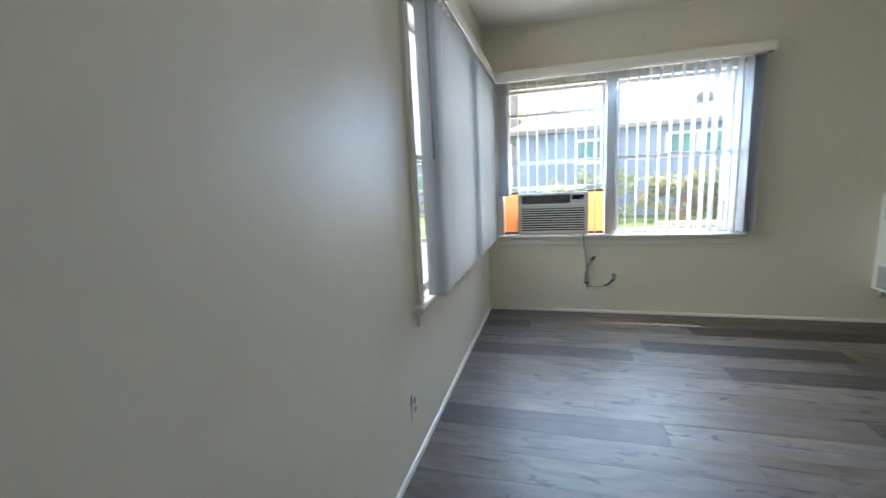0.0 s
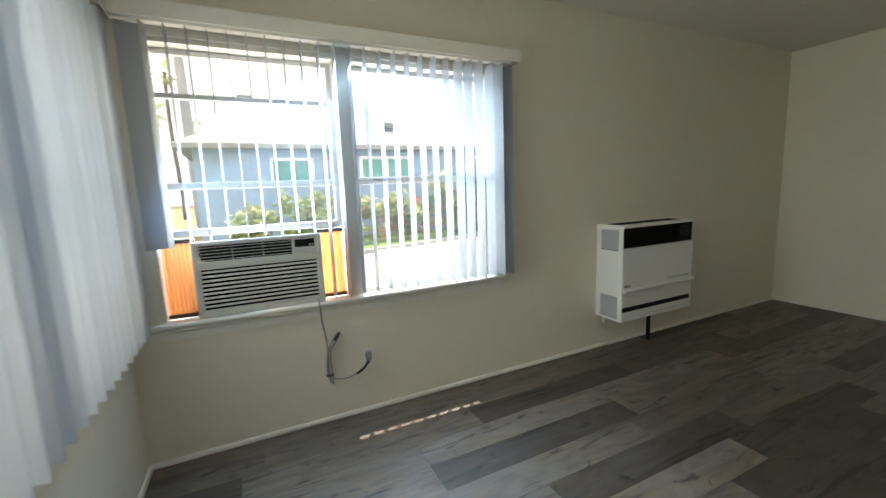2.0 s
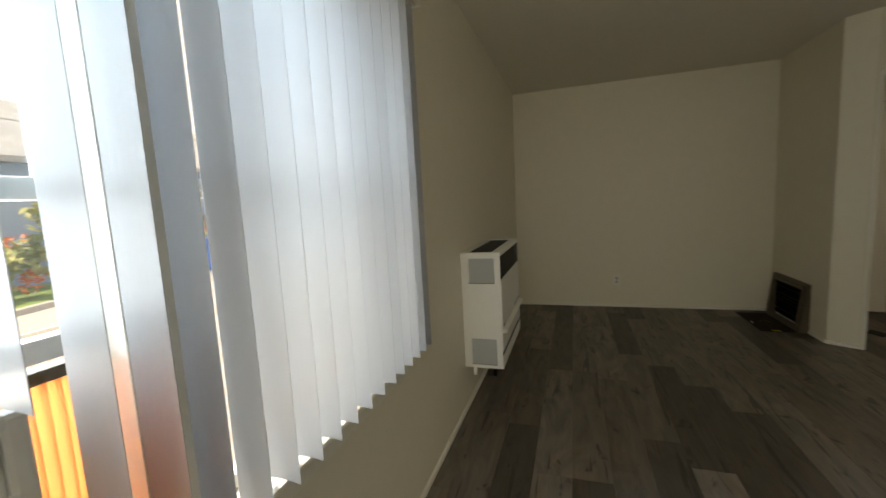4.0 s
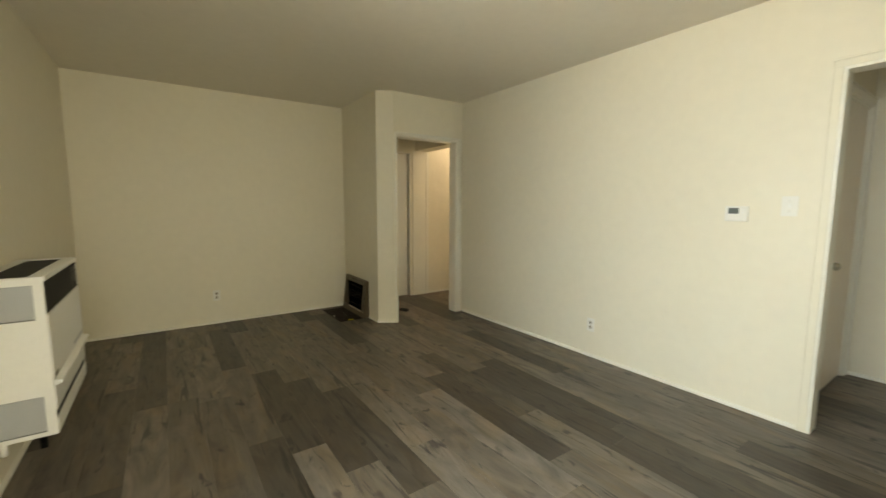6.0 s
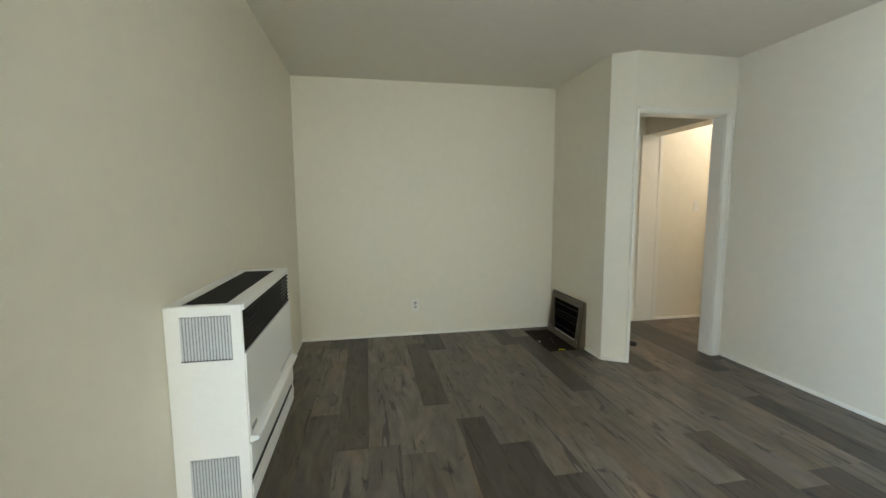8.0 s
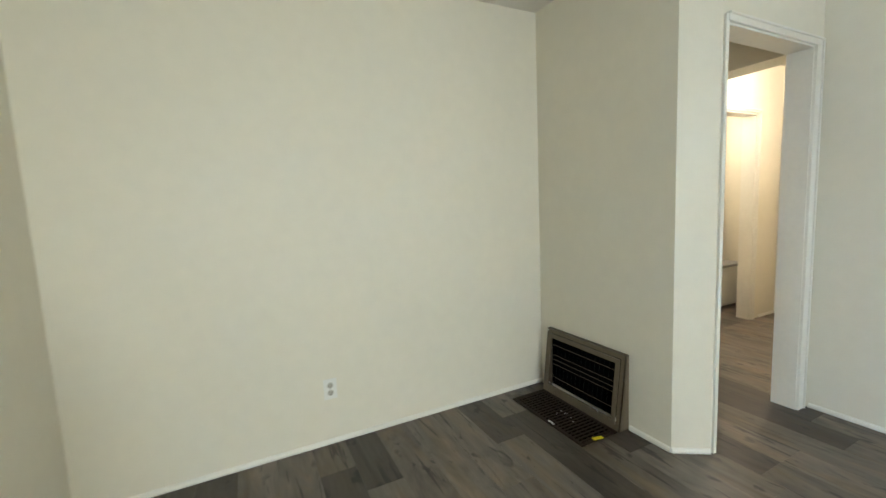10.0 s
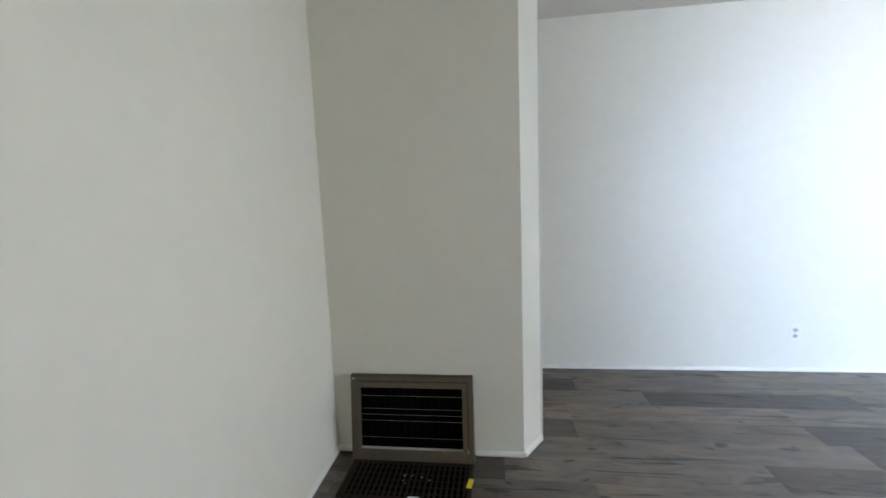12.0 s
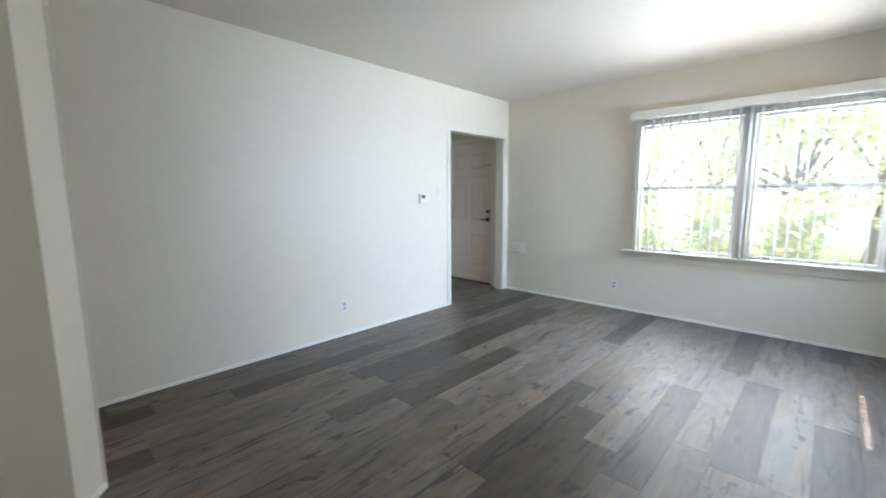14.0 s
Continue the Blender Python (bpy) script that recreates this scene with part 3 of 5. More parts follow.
blind_w = thing("vertical_blind", (0, 0, 0), "white vinyl vertical blind turned open, with a tilt wand", "blind")
box_part("headrail", blind_w, PLASTIC, 0.035, 0.085, -2.06, -0.03, 2.062, 2.095, 0.004)
bm = bmesh.new()
box(bm, 0.110, 0.118, -2.09, -0.004, 2.068, 2.140, 0.002)
box(bm, 0.0, 0.110, -2.09, -2.082, 2.068, 2.140, 0.002)
box(bm, 0.0, 0.110, -2.082, -0.004, 2.132, 2.140, 0.002)
part("valance", bm, TRIM, blind_w, "flat cream valance board")
for i in range(24):
    y = -1.955 + 0.0802 * i
    slat(blind_w, 0.060, y, 2.058, 1.358, 91 + rng.uniform(-5, 5), 0.0070)
    box_part("hanger", blind_w, PLASTIC, 0.052, 0.068, y - 0.004, y + 0.004, 2.052, 2.066)
bm = bmesh.new()
cyl(bm, (0.098, -2.045, 2.06), (0.100, -2.040, 1.34), 0.004, n=8)
part("wand", bm, CORD, blind_w, "thin grey tilt wand", smooth=True)

# ---- air conditioner in the window ----
ac = thing("air_conditioner", (0.59, 0, 0.724), "beige window air conditioner with slatted front, on the sill", "air conditioner")
ac.matrix_world = pose(0, 0, 0)
X0, X1, Z0, Z1, YF = 0.288, 0.893, 0.724, 1.102, -0.032
bm = bmesh.new()
box(bm, X0 + 0.012, X1 - 0.012, 0.0, 0.50, Z0 + 0.004, Z1 - 0.050, 0.006)
part("body", bm, AC_GREY, ac)
bm = bmesh.new()
box(bm, X0, X1, -0.012, 0.004, Z0, Z1 - 0.004, 0.006)
box(bm, X0, X0 + 0.030, YF, -0.008, Z0, Z1, 0.008)
box(bm, X1 - 0.030, X1, YF, -0.008, Z0, Z1, 0.008)
box(bm, X0 + 0.02, X1 - 0.02, YF, -0.008, Z0, Z0 + 0.028, 0.006)
box(bm, X0 + 0.02, X1 - 0.02, YF, -0.008, Z1 - 0.022, Z1, 0.006)
box(bm, X0 + 0.02, X1 - 0.02, YF, -0.008, Z1 - 0.138, Z1 - 0.100, 0.003)
box(bm, X1 - 0.150, X1 - 0.140, YF, -0.008, Z1 - 0.110, Z1 - 0.010, 0.002)
part("front_frame", bm, AC_GREY, ac)
box_part("grille_backing", ac, DARK, X0 + 0.028, X1 - 0.028, -0.0155, -0.0135, Z0 + 0.026, Z1 - 0.02)
for i in range(10):
    z = Z0 + 0.030 + i * 0.0213
    bm = bmesh.new()
    profile(bm, [(YF + 0.001, z), (YF + 0.001, z + 0.0108), (-0.018, z + 0.0070), (-0.018, z - 0.001)], "x", X0 + 0.029, X1 - 0.029)
    part("slat", bm, AC_LIGHT, ac)
box_part("outlet_backing", ac, BLACK, X0 + 0.030, X1 - 0.148, -0.020, -0.0165, Z1 - 0.100, Z1 - 0.022)
for i in range(5):
    z = Z1 - 0.094 + i * 0.0155
    box_part("louver", ac, PLASTIC, X0 + 0.034, X1 - 0.152, -0.029, -0.020, z, z + 0.0017)
for i in range(4):
    x = X0 + 0.034 + i * 0.1405
    box_part("divider", ac, PLASTIC, x, x + 0.0022, -0.030, -0.020, Z1 - 0.097, Z1 - 0.024)
pan = box_part("control_panel", ac, AC_GREY, X1 - 0.140, X1 - 0.030, -0.028, -0.012, Z1 - 0.100, Z1 - 0.020, 0.002)
box_part("display", pan, BLACK, X1 - 0.136, X1 - 0.036, -0.031, -0.028, Z1 - 0.066, Z1 - 0.026, 0.001)
for i in range(2):
    bm = bmesh.new()
    cyl(bm, (X1 - 0.060 + i * 0.014, -0.031, Z1 - 0.056), (X1 - 0.060 + i * 0.014, -0.033, Z1 - 0.056), 0.004, n=10)
    part("button", bm, PLASTIC, pan)
for i in range(3):
    box_part("button", pan, MESH_GREY, X1 - 0.130 + i * 0.03, X1 - 0.108 + i * 0.03, -0.030, -0.028, Z1 - 0.090, Z1 - 0.080)
box_part("badge", ac, MESH_GREY, X0 + 0.298, X0 + 0.322, YF - 0.001, YF, Z1 - 0.125, Z1 - 0.113)


def accordion(x0, x1):
    acc = thing("accordion_panel", (0, 0, 0), "orange translucent pleated side panel beside the air conditioner", "window panel", "air conditioner side panels")
    bm = bmesh.new()
    k = max(6, int((x1 - x0) / 0.0085))
    front = [(x0 + (x1 - x0) * i / k, 0.056 + (0.021 if i % 2 else 0)) for i in range(k + 1)]
    back = [(x, y + 0.0012) for x, y in reversed(front)]
    prism(bm, front + back, 0.742, 1.095)
    part("pleats", bm, ACCORDION, acc)
    box_part("rail", acc, TAUPE, x0 - 0.002, x1 + 0.002, 0.050, 0.079, 0.722, 0.742, 0.001)
    box_part("rail", acc, TAUPE, x0 - 0.002, x1 + 0.002, 0.050, 0.079, 1.095, 1.114, 0.001)
    return acc


accordion(0.156, X0 + 0.010)
accordion(X1 - 0.010, 1.026)


def tube(name, points, radius, mat, parent=None, flat=1.0):
    """A bent cord through points."""
    cu = bpy.data.curves.new(name, "CURVE")
    cu.dimensions, cu.bevel_depth, cu.bevel_resolution, cu.resolution_u = "3D", radius, 2, 8
    sp = cu.splines.new("NURBS")
    sp.points.add(len(points) - 1)
    for q, c in zip(sp.points, points):
        q.co = (*c, 1)
    sp.use_endpoint_u, sp.order_u = True, 3
    tmp = bpy.data.objects.new(name, cu)
    me = bpy.data.meshes.new_from_object(tmp)
    bpy.data.objects.remove(tmp)
    me.materials.clear()
    me.materials.append(mat)
    ob = new(name, me)
    ob.parent = parent
    return ob


def outlet(m, plug=False):
    """A duplex wall outlet. Local y points out of the wall."""
    o = thing("wall_outlet", (0, 0, 0), "cream plastic duplex wall outlet", "outlet", "wall outlets")
    bm = bmesh.new()
    box(bm, -0.036, 0.036, 0, 0.005, -0.058, 0.058, 0.002)
    part("plate", bm, PLASTIC, o)
    for z in (-0.021, 0.021):
        bm = bmesh.new()
        cyl(bm, (0, 0.005, z), (0, 0.0075, z), 0.0165, n=16)
        soc = part("socket", bm, SOCKET, o)
        for x in (-0.006, 0.006):
            bm = bmesh.new()
            box(bm, x - 0.0016, x + 0.0016, 0.0075, 0.0082, z - 0.004, z + 0.007)
            part("slot", bm, DARK, soc)
        bm = bmesh.new()
        cyl(bm, (0, 0.0075, z - 0.009), (0, 0.0082, z - 0.009), 0.0024, n=8)
        part("slot", bm, DARK, soc)
    bm = bmesh.new()
    cyl(bm, (0, 0.005, 0), (0, 0.0065, 0), 0.003, n=8)
    part("screw", bm, STEEL, o)
    o.matrix_world = m
    return o


outlet(pose(1.112, 0, 0.335, 0, 0, 180))
outlet(pose(0, -2.216, 0.275, 0, 0, -90))
outlet(pose(2.615, D, 0.285))
outlet(pose(L, -1.124, 0.316, 0, 0, 90))
cord = thing("power_cord", (0.85, -0.02, 0.72), "grey air conditioner cord, looped and tied, plugged into the wall", "cord")
cord.matrix_world = pose(0, 0, 0)
tube("cable", [(0.852, -0.02, 0.74), (0.853, -0.064, 0.725), (0.855, -0.064, 0.69), (0.860, -0.035, 0.62), (0.872, -0.014, 0.56), (0.880, -0.012, 0.50),
               (0.884, -0.012, 0.44), (0.884, -0.012, 0.36), (0.882, -0.012, 0.28), (0.888, -0.012, 0.235)], 0.0045, CORD, cord)
tube("cable", [(0.900, -0.012, 0.225), (0.900, -0.016, 0.30), (0.892, -0.018, 0.38), (0.898, -0.020, 0.44), (0.930, -0.022, 0.475), (0.955, -0.022, 0.515),
               (0.940, -0.022, 0.530), (0.915, -0.022, 0.495), (0.893, -0.020, 0.45), (0.876, -0.018, 0.38), (0.872, -0.014, 0.30), (0.886, -0.012, 0.25)], 0.0045, CORD, cord)
tube("cable", [(0.876, -0.020, 0.31), (0.882, -0.022, 0.275), (0.905, -0.022, 0.262), (0.955, -0.020, 0.245), (1.01, -0.020, 0.250), (1.05, -0.024, 0.268)], 0.0042, CORD, cord)
tube("strain_relief", [(1.035, -0.024, 0.260), (1.065, -0.026, 0.275), (1.092, -0.03, 0.300), (1.108, -0.032, 0.325)], 0.008, RUBBER, cord)
tube("tie", [(0.922, -0.023, 0.488), (0.938, -0.023, 0.512), (0.955, -0.023, 0.526)], 0.0075, RUBBER, cord)
tube("tie", [(0.866, -0.016, 0.285), (0.885, -0.026, 0.281), (0.905, -0.016, 0.285)], 0.006, RUBBER, cord)
bm = bmesh.new()
box(bm, 1.096, 1.128, -0.040, -0.0085, 0.330, 0.376, 0.006)
part("plug", bm, CORD, cord, "grey moulded plug")


# ---- wall heater ----
def wall_heater():
    h = thing("wall_heater", (0, 0, 0), "white direct-vent gas wall heater with black grilles, hung on the wall", "heater")
    x0, x1, yf, z0, z1 = 2.957, 3.762, -0.246, 0.278, 1.002
    t = 0.012
    for a in (x0, x1 - t):
        box_part("side_panel", h, WHITE, a, a + t, yf + 0.004, -0.001, z0, z1, 0.003)
    for a, b in ((x1, x1 + 0.010),):
        box_part("wall_flange", h, WHITE, a, b, -0.014, -0.001, z0 + 0.004, z1 - 0.004, 0.002)
    box_part("back_panel", h, WHITE, x0 + t, x1 - t, -0.020, -0.001, z0, z1)
    box_part("bottom_panel", h, WHITE, x0 + t, x1 - t, yf + 0.02, -0.02, z0, z0 + 0.01)
    bm = bmesh.new()
    box(bm, x0 + t, x1 - t, -0.046, -0.020, z1 - 0.012, z1 - 0.001)
    box(bm, x0 + t, x1 - t, yf, yf + 0.058, z1 - 0.022, z1 - 0.001)
    for a, b in ((x0 + t, x0 + 0.03), (x1 - 0.03, x1 - t)):
        box(bm, a, b, yf + 0.0575, -0.0455, z1 - 0.012, z1 - 0.001)
    part("top_frame", bm, WHITE, h)
    box_part("inner_shadow", h, DARK, x0 + t, x1 - t, yf + 0.030, -0.022, z0 + 0.012, z1 - 0.035)
    for i in range(10):
        y = yf + 0.064 + i * 0.0142
        bm = bmesh.new()
        profile(bm, [(y, z1 - 0.010), (y + 0.008, z1 - 0.004), (y + 0.0095, z1 - 0.006), (y + 0.0015, z1 - 0.014)], "x", x0 + 0.03, x1 - 0.03)
        part("top_louver", bm, BLACK, h)
    for i in range(8):
        z = 0.834 + i * 0.0183
        bm = bmesh.new()
        profile(bm, [(yf + 0.004, z), (yf + 0.002, z + 0.003), (yf + 0.018, z + 0.0165), (yf + 0.020, z + 0.0135)], "x", x0 + 0.014, x1 - 0.012)
        part("front_louver", bm, BLACK, h)
    for i in range(7):
        z = 0.848 + i * 0.017
        box_part("vent_fin", h, FIN, x1 - 0.165, x1 - 0.055, yf + 0.006, yf + 0.009, z, z + 0.004)
    panel = box_part("front_panel", h, WHITE, x0 + 0.006, x1 - 0.004, yf, yf + 0.02, 0.528, 0.830, 0.003)
    box_part("nameplate", panel, CORD, x0 + 0.022, x0 + 0.085, yf - 0.0015, yf, 0.540, 0.556)
    box_part("label_strip", panel, MESH_GREY, x1 - 0.30, x1 - 0.035, yf - 0.001, yf, 0.548, 0.566)
    bm = bmesh.new()
    profile(bm, [(yf + 0.02, 0.528), (yf - 0.022, 0.523), (yf - 0.026, 0.516), (yf - 0.020, 0.508), (yf + 0.004, 0.500), (yf + 0.02, 0.500)], "x", x0 + 0.016, x1 + 0.004)
    part("handle_ledge", bm, WHITE, h, "white full-width handle lip")
    box_part("lower_panel", h, WHITE, x0 + 0.006, x1 - 0.004, yf, yf + 0.02, 0.388, 0.500, 0.003)
    box_part("slot", h, BLACK, x0 + 0.008, x1 - 0.012, yf + 0.008, yf + 0.022, 0.350, 0.388)
    bm = bmesh.new()
    box(bm, x0 + 0.006, x1 - 0.004, yf, yf + 0.02, 0.312, 0.350, 0.003)
    box(bm, x0 + 0.006, x1 - 0.004, yf + 0.002, yf + 0.02, z0, 0.307, 0.003)
    part("bottom_lip", bm, WHITE, h)
    for za, zb in ((0.812, 0.966), (0.300, 0.464)):
        patch = box_part("side_vent", h, VENT_BACK, x0 - 0.0015, x0, -0.206, -0.050, za, zb)
        for i in range(16):
            y = -0.204 + i * 0.0098
            box_part("rib", patch, MESH_GREY, x0 - 0.004, x0 - 0.0015, y, y + 0.0058, za + 0.006, zb - 0.002)
            box_part("louver_gap", patch, DARK, x0 - 0.0025, x0 - 0.0015, y + 0.0058, y + 0.0092, za + 0.001, za + 0.006)
    bm = bmesh.new()
    cyl(bm, (2.985, -0.060, 0.222), (2.985, -0.060, 0.280), 0.013)
    part("drain_stub", bm, WHITE, h, "short white pipe end", smooth=True)
    box_part("bracket", h, BLACK, 3.005, 3.060, -0.15, -0.03, 0.262, 0.279)
    bm = bmesh.new()
    cyl(bm, (3.472, -0.085, 0.0), (3.472, -0.085, 0.20), 0.016)
    cyl(bm, (3.472, -0.085, 0.20), (3.472, -0.085, 0.28), 0.021)
    cyl(bm, (3.442, -0.085, 0.235), (3.502, -0.085, 0.235), 0.017)
    part("gas_pipe", bm, BLACK, h, "dark iron gas pipe into the floor", smooth=True)
    return h


wall_heater()


# ---- return air grilles ----
def baseboard_grille():
    g = thing("baseboard_grille", (0, 0, 0), "taupe painted sloping return grille standing at the wall foot", "grille")
    x0, x1, w, top = 4.825, 5.452, -2.61, 0.432
    face = lambda z: -2.582 + (0.052) * (1 - z / top)
    bm = bmesh.new()
    for a, b in ((x0, x0 + 0.006), (x1 - 0.006, x1)):
        profile(bm, [(w, 0.002), (face(0), 0.002), (face(top), top), (w, top)], "x", a, b)
    profile(bm, [(w, top - 0.006), (face(top) + 0.004, top - 0.006), (face(top) + 0.004, top), (w, top)], "x", x0, x1)
    part("hood", bm, TAUPE, g)

    def bar(z_a, z_b, xa, xb, thick, name, mat, proud=0.0):
        b = bmesh.new()
        profile(b, [(face(z_a) + proud, z_a), (face(z_b) + proud, z_b), (face(z_b) + proud - thick, z_b), (face(z_a) + proud - thick, z_a)], "x", xa, xb)
        return part(name, b, mat, g)
    bar(0.002, 0.034, x0, x1, 0.012, "frame_bar", TAUPE)
    bar(0.405, top, x0, x1, 0.012, "frame_bar", TAUPE)
    bar(0.034, 0.405, x0, x0 + 0.026, 0.012, "frame_bar", TAUPE)
    bar(0.034, 0.405, x1 - 0.026, x1, 0.012, "frame_bar", TAUPE)
    bar(0.037, 0.062, x0 + 0.029, x1 - 0.029, 0.010, "inner_frame_bar", TAUPE, 0.010)
    bar(0.377, 0.402, x0 + 0.029, x1 - 0.029, 0.010, "inner_frame_bar", TAUPE, 0.010)
    bar(0.062, 0.377, x0 + 0.029, x0 + 0.053, 0.010, "inner_frame_bar", TAUPE, 0.010)
    bar(0.062, 0.377, x1 - 0.053, x1 - 0.029, 0.010, "inner_frame_bar", TAUPE, 0.010)
    # black sheet added for the darkness of the opening behind the wires
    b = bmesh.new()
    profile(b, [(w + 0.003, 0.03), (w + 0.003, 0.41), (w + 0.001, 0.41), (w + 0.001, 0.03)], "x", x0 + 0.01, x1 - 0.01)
    part("shade_backing", b, DARK, g)
    for z in (0.120, 0.205, 0.235, 0.265, 0.330):
        b = bmesh.new()
        cyl(b, (x0 + 0.05, face(z) - 0.004, z), (x1 - 0.05, face(z) - 0.004, z), 0.0012, n=6)
        part("wire", b, WIRE, g)
    for i in range(15):
        x = x0 + 0.070 + i * (x1 - x0 - 0.14) / 14
        b = bmesh.new()
        cyl(b, (x, face(0.07) - 0.007, 0.07), (x, face(0.38) - 0.007, 0.38), 0.0006, n=5)
        part("upright_wire", b, BLACK, g)
    for x, z in ((5.38, 0.075), (4.97, 0.060), (5.43, 0.420)):
        b = bmesh.new()
        box(b, x, x + 0.009, face(z) + 0.008, face(z) + 0.0095, z - 0.003, z + 0.004)
        part("paint_chip", b, PLASTIC, g, "chip of white paint")
    return g


baseboard_grille()


def floor_grille():
    g = thing("floor_grille", (0, 0, 0), "dark brown slatted floor register with dust on it", "grille")
    x0, x1, y0, y1 = 4.828, 5.440, -2.525, -2.262
    bm = bmesh.new()
    for a in ((x0, x1, y0, y0 + 0.022), (x0, x1, y1 - 0.022, y1), (x0, x0 + 0.022, y0 + 0.022, y1 - 0.022), (x1 - 0.022, x1, y0 + 0.022, y1 - 0.022)):
        box(bm, *a, 0.001, 0.009, 0.002)
    part("frame", bm, BROWN, g)
    box_part("pit", g, DARK, x0 + 0.01, x1 - 0.01, y0 + 0.01, y1 - 0.01, 0.0008, 0.0025)
    for i in range(22):
        x = x0 + 0.030 + i * (x1 - x0 - 0.064) / 21
        box_part("slat", g, BROWN, x, x + 0.011, y0 + 0.02, y1 - 0.02, 0.0025, 0.0075)
    for i in range(5):
        y = y0 + 0.045 + i * (y1 - y0 - 0.095) / 4
        box_part("cross_bar", g, BROWN, x0 + 0.022, x1 - 0.022, y, y + 0.005, 0.0022, 0.0060)
    return g


floor_grille()
tag = thing("yellow_tag", (0, 0, 0), "small yellow label stuck on the floor register", "label")
bm = bmesh.new()
box(bm, -0.030, 0.030, -0.012, 0.012, 0, 0.0015)
part("sticker", bm, YELLOW, tag)
tag.matrix_world = pose(4.838, -2.385, 0.0095, 0, 0, 78)
r = random.Random(8)
lint = thing("lint", (5.1, -2.40, 0.009), "grey lint and paint crumbs lying on the register", "lint")
lint.matrix_world = pose(0, 0, 0)
bm = bmesh.new()
for k in range(7):
    x, y, s = 5.12 + r.gauss(0, 0.05), -2.42 + r.gauss(0, 0.02), r.uniform(0.0015, 0.0045)
    box(bm, x - s, x + s, y - s * 0.6, y + s * 0.6, 0.0077, 0.0077 + s * 0.5)
box(bm, 5.06, 5.11, -2.285, -2.275, 0.0092, 0.0105)
tagged(part("crumbs", bm, PLASTIC, lint), kind="stuff")

# ---- small fittings ----
th = thing("thermostat", (0, 0, 0), "white plastic wall thermostat with a grey display", "thermostat")
bm = bmesh.new()
box(bm, 1.526, 1.652, D, D + 0.024, 1.222, 1.318, 0.005)
body = part("body", bm, PLASTIC, th)
box_part("display", body, SCREEN, 1.575, 1.632, D + 0.024, D + 0.0255, 1.270, 1.306)
for k in range(2):
    box_part("button", body, WHITE, 1.542 + 0.0 * k, 1.560, D + 0.024, D + 0.0265, 1.272 + k * 0.018, 1.284 + k * 0.018, 0.001)


def switch(m, wide=0.07, toggles=1, label="cream plastic light switch plate"):
    s = thing("light_switch", (0, 0, 0), label, "switch", "light switches")
    bm = bmesh.new()
    box(bm, -wide / 2, wide / 2, 0, 0.005, -0.058, 0.058, 0.002)
    part("plate", bm, PLASTIC, s)
    for k in range(toggles):
        x = (k - (toggles - 1) / 2) * 0.046
        bm = bmesh.new()
        box(bm, x - 0.005, x + 0.005, 0.005, 0.007, -0.012, 0.012)
        box(bm, x - 0.004, x + 0.004, 0.006, 0.016, 0.000, 0.010, 0.001)
        part("toggle", bm, WHITE, s)
        for z in (-0.030, 0.030):
            bm = bmesh.new()
            cyl(bm, (x, 0.005, z), (x, 0.0062, z), 0.003, n=8)
            part("screw", bm, STEEL, s)
    s.matrix_world = m
    return s


switch(pose(1.330, D, 1.318), 0.078)
switch(pose(0, -3.555, 1.305, 0, 0, -90))
switch(pose(L, -4.364, 1.305, 0, 0, 90))
ms = thing("wall_flap", (0, 0, 0), "white painted metal flap plate on the wall", "wall plate")
bm = bmesh.new()
box(bm, 0, 0.006, -3.648, -3.404, 0.510, 0.660, 0.002)
plate = part("plate", bm, TRIM, ms)
bm = bmesh.new()
box(bm, 0.006, 0.013, -3.632, -3.435, 0.530, 0.650, 0.003)
part("flap", bm, TRIM, plate)
box_part("lip", plate, CORD, 0.006, 0.015, -3.612, -3.480, 0.524, 0.530)


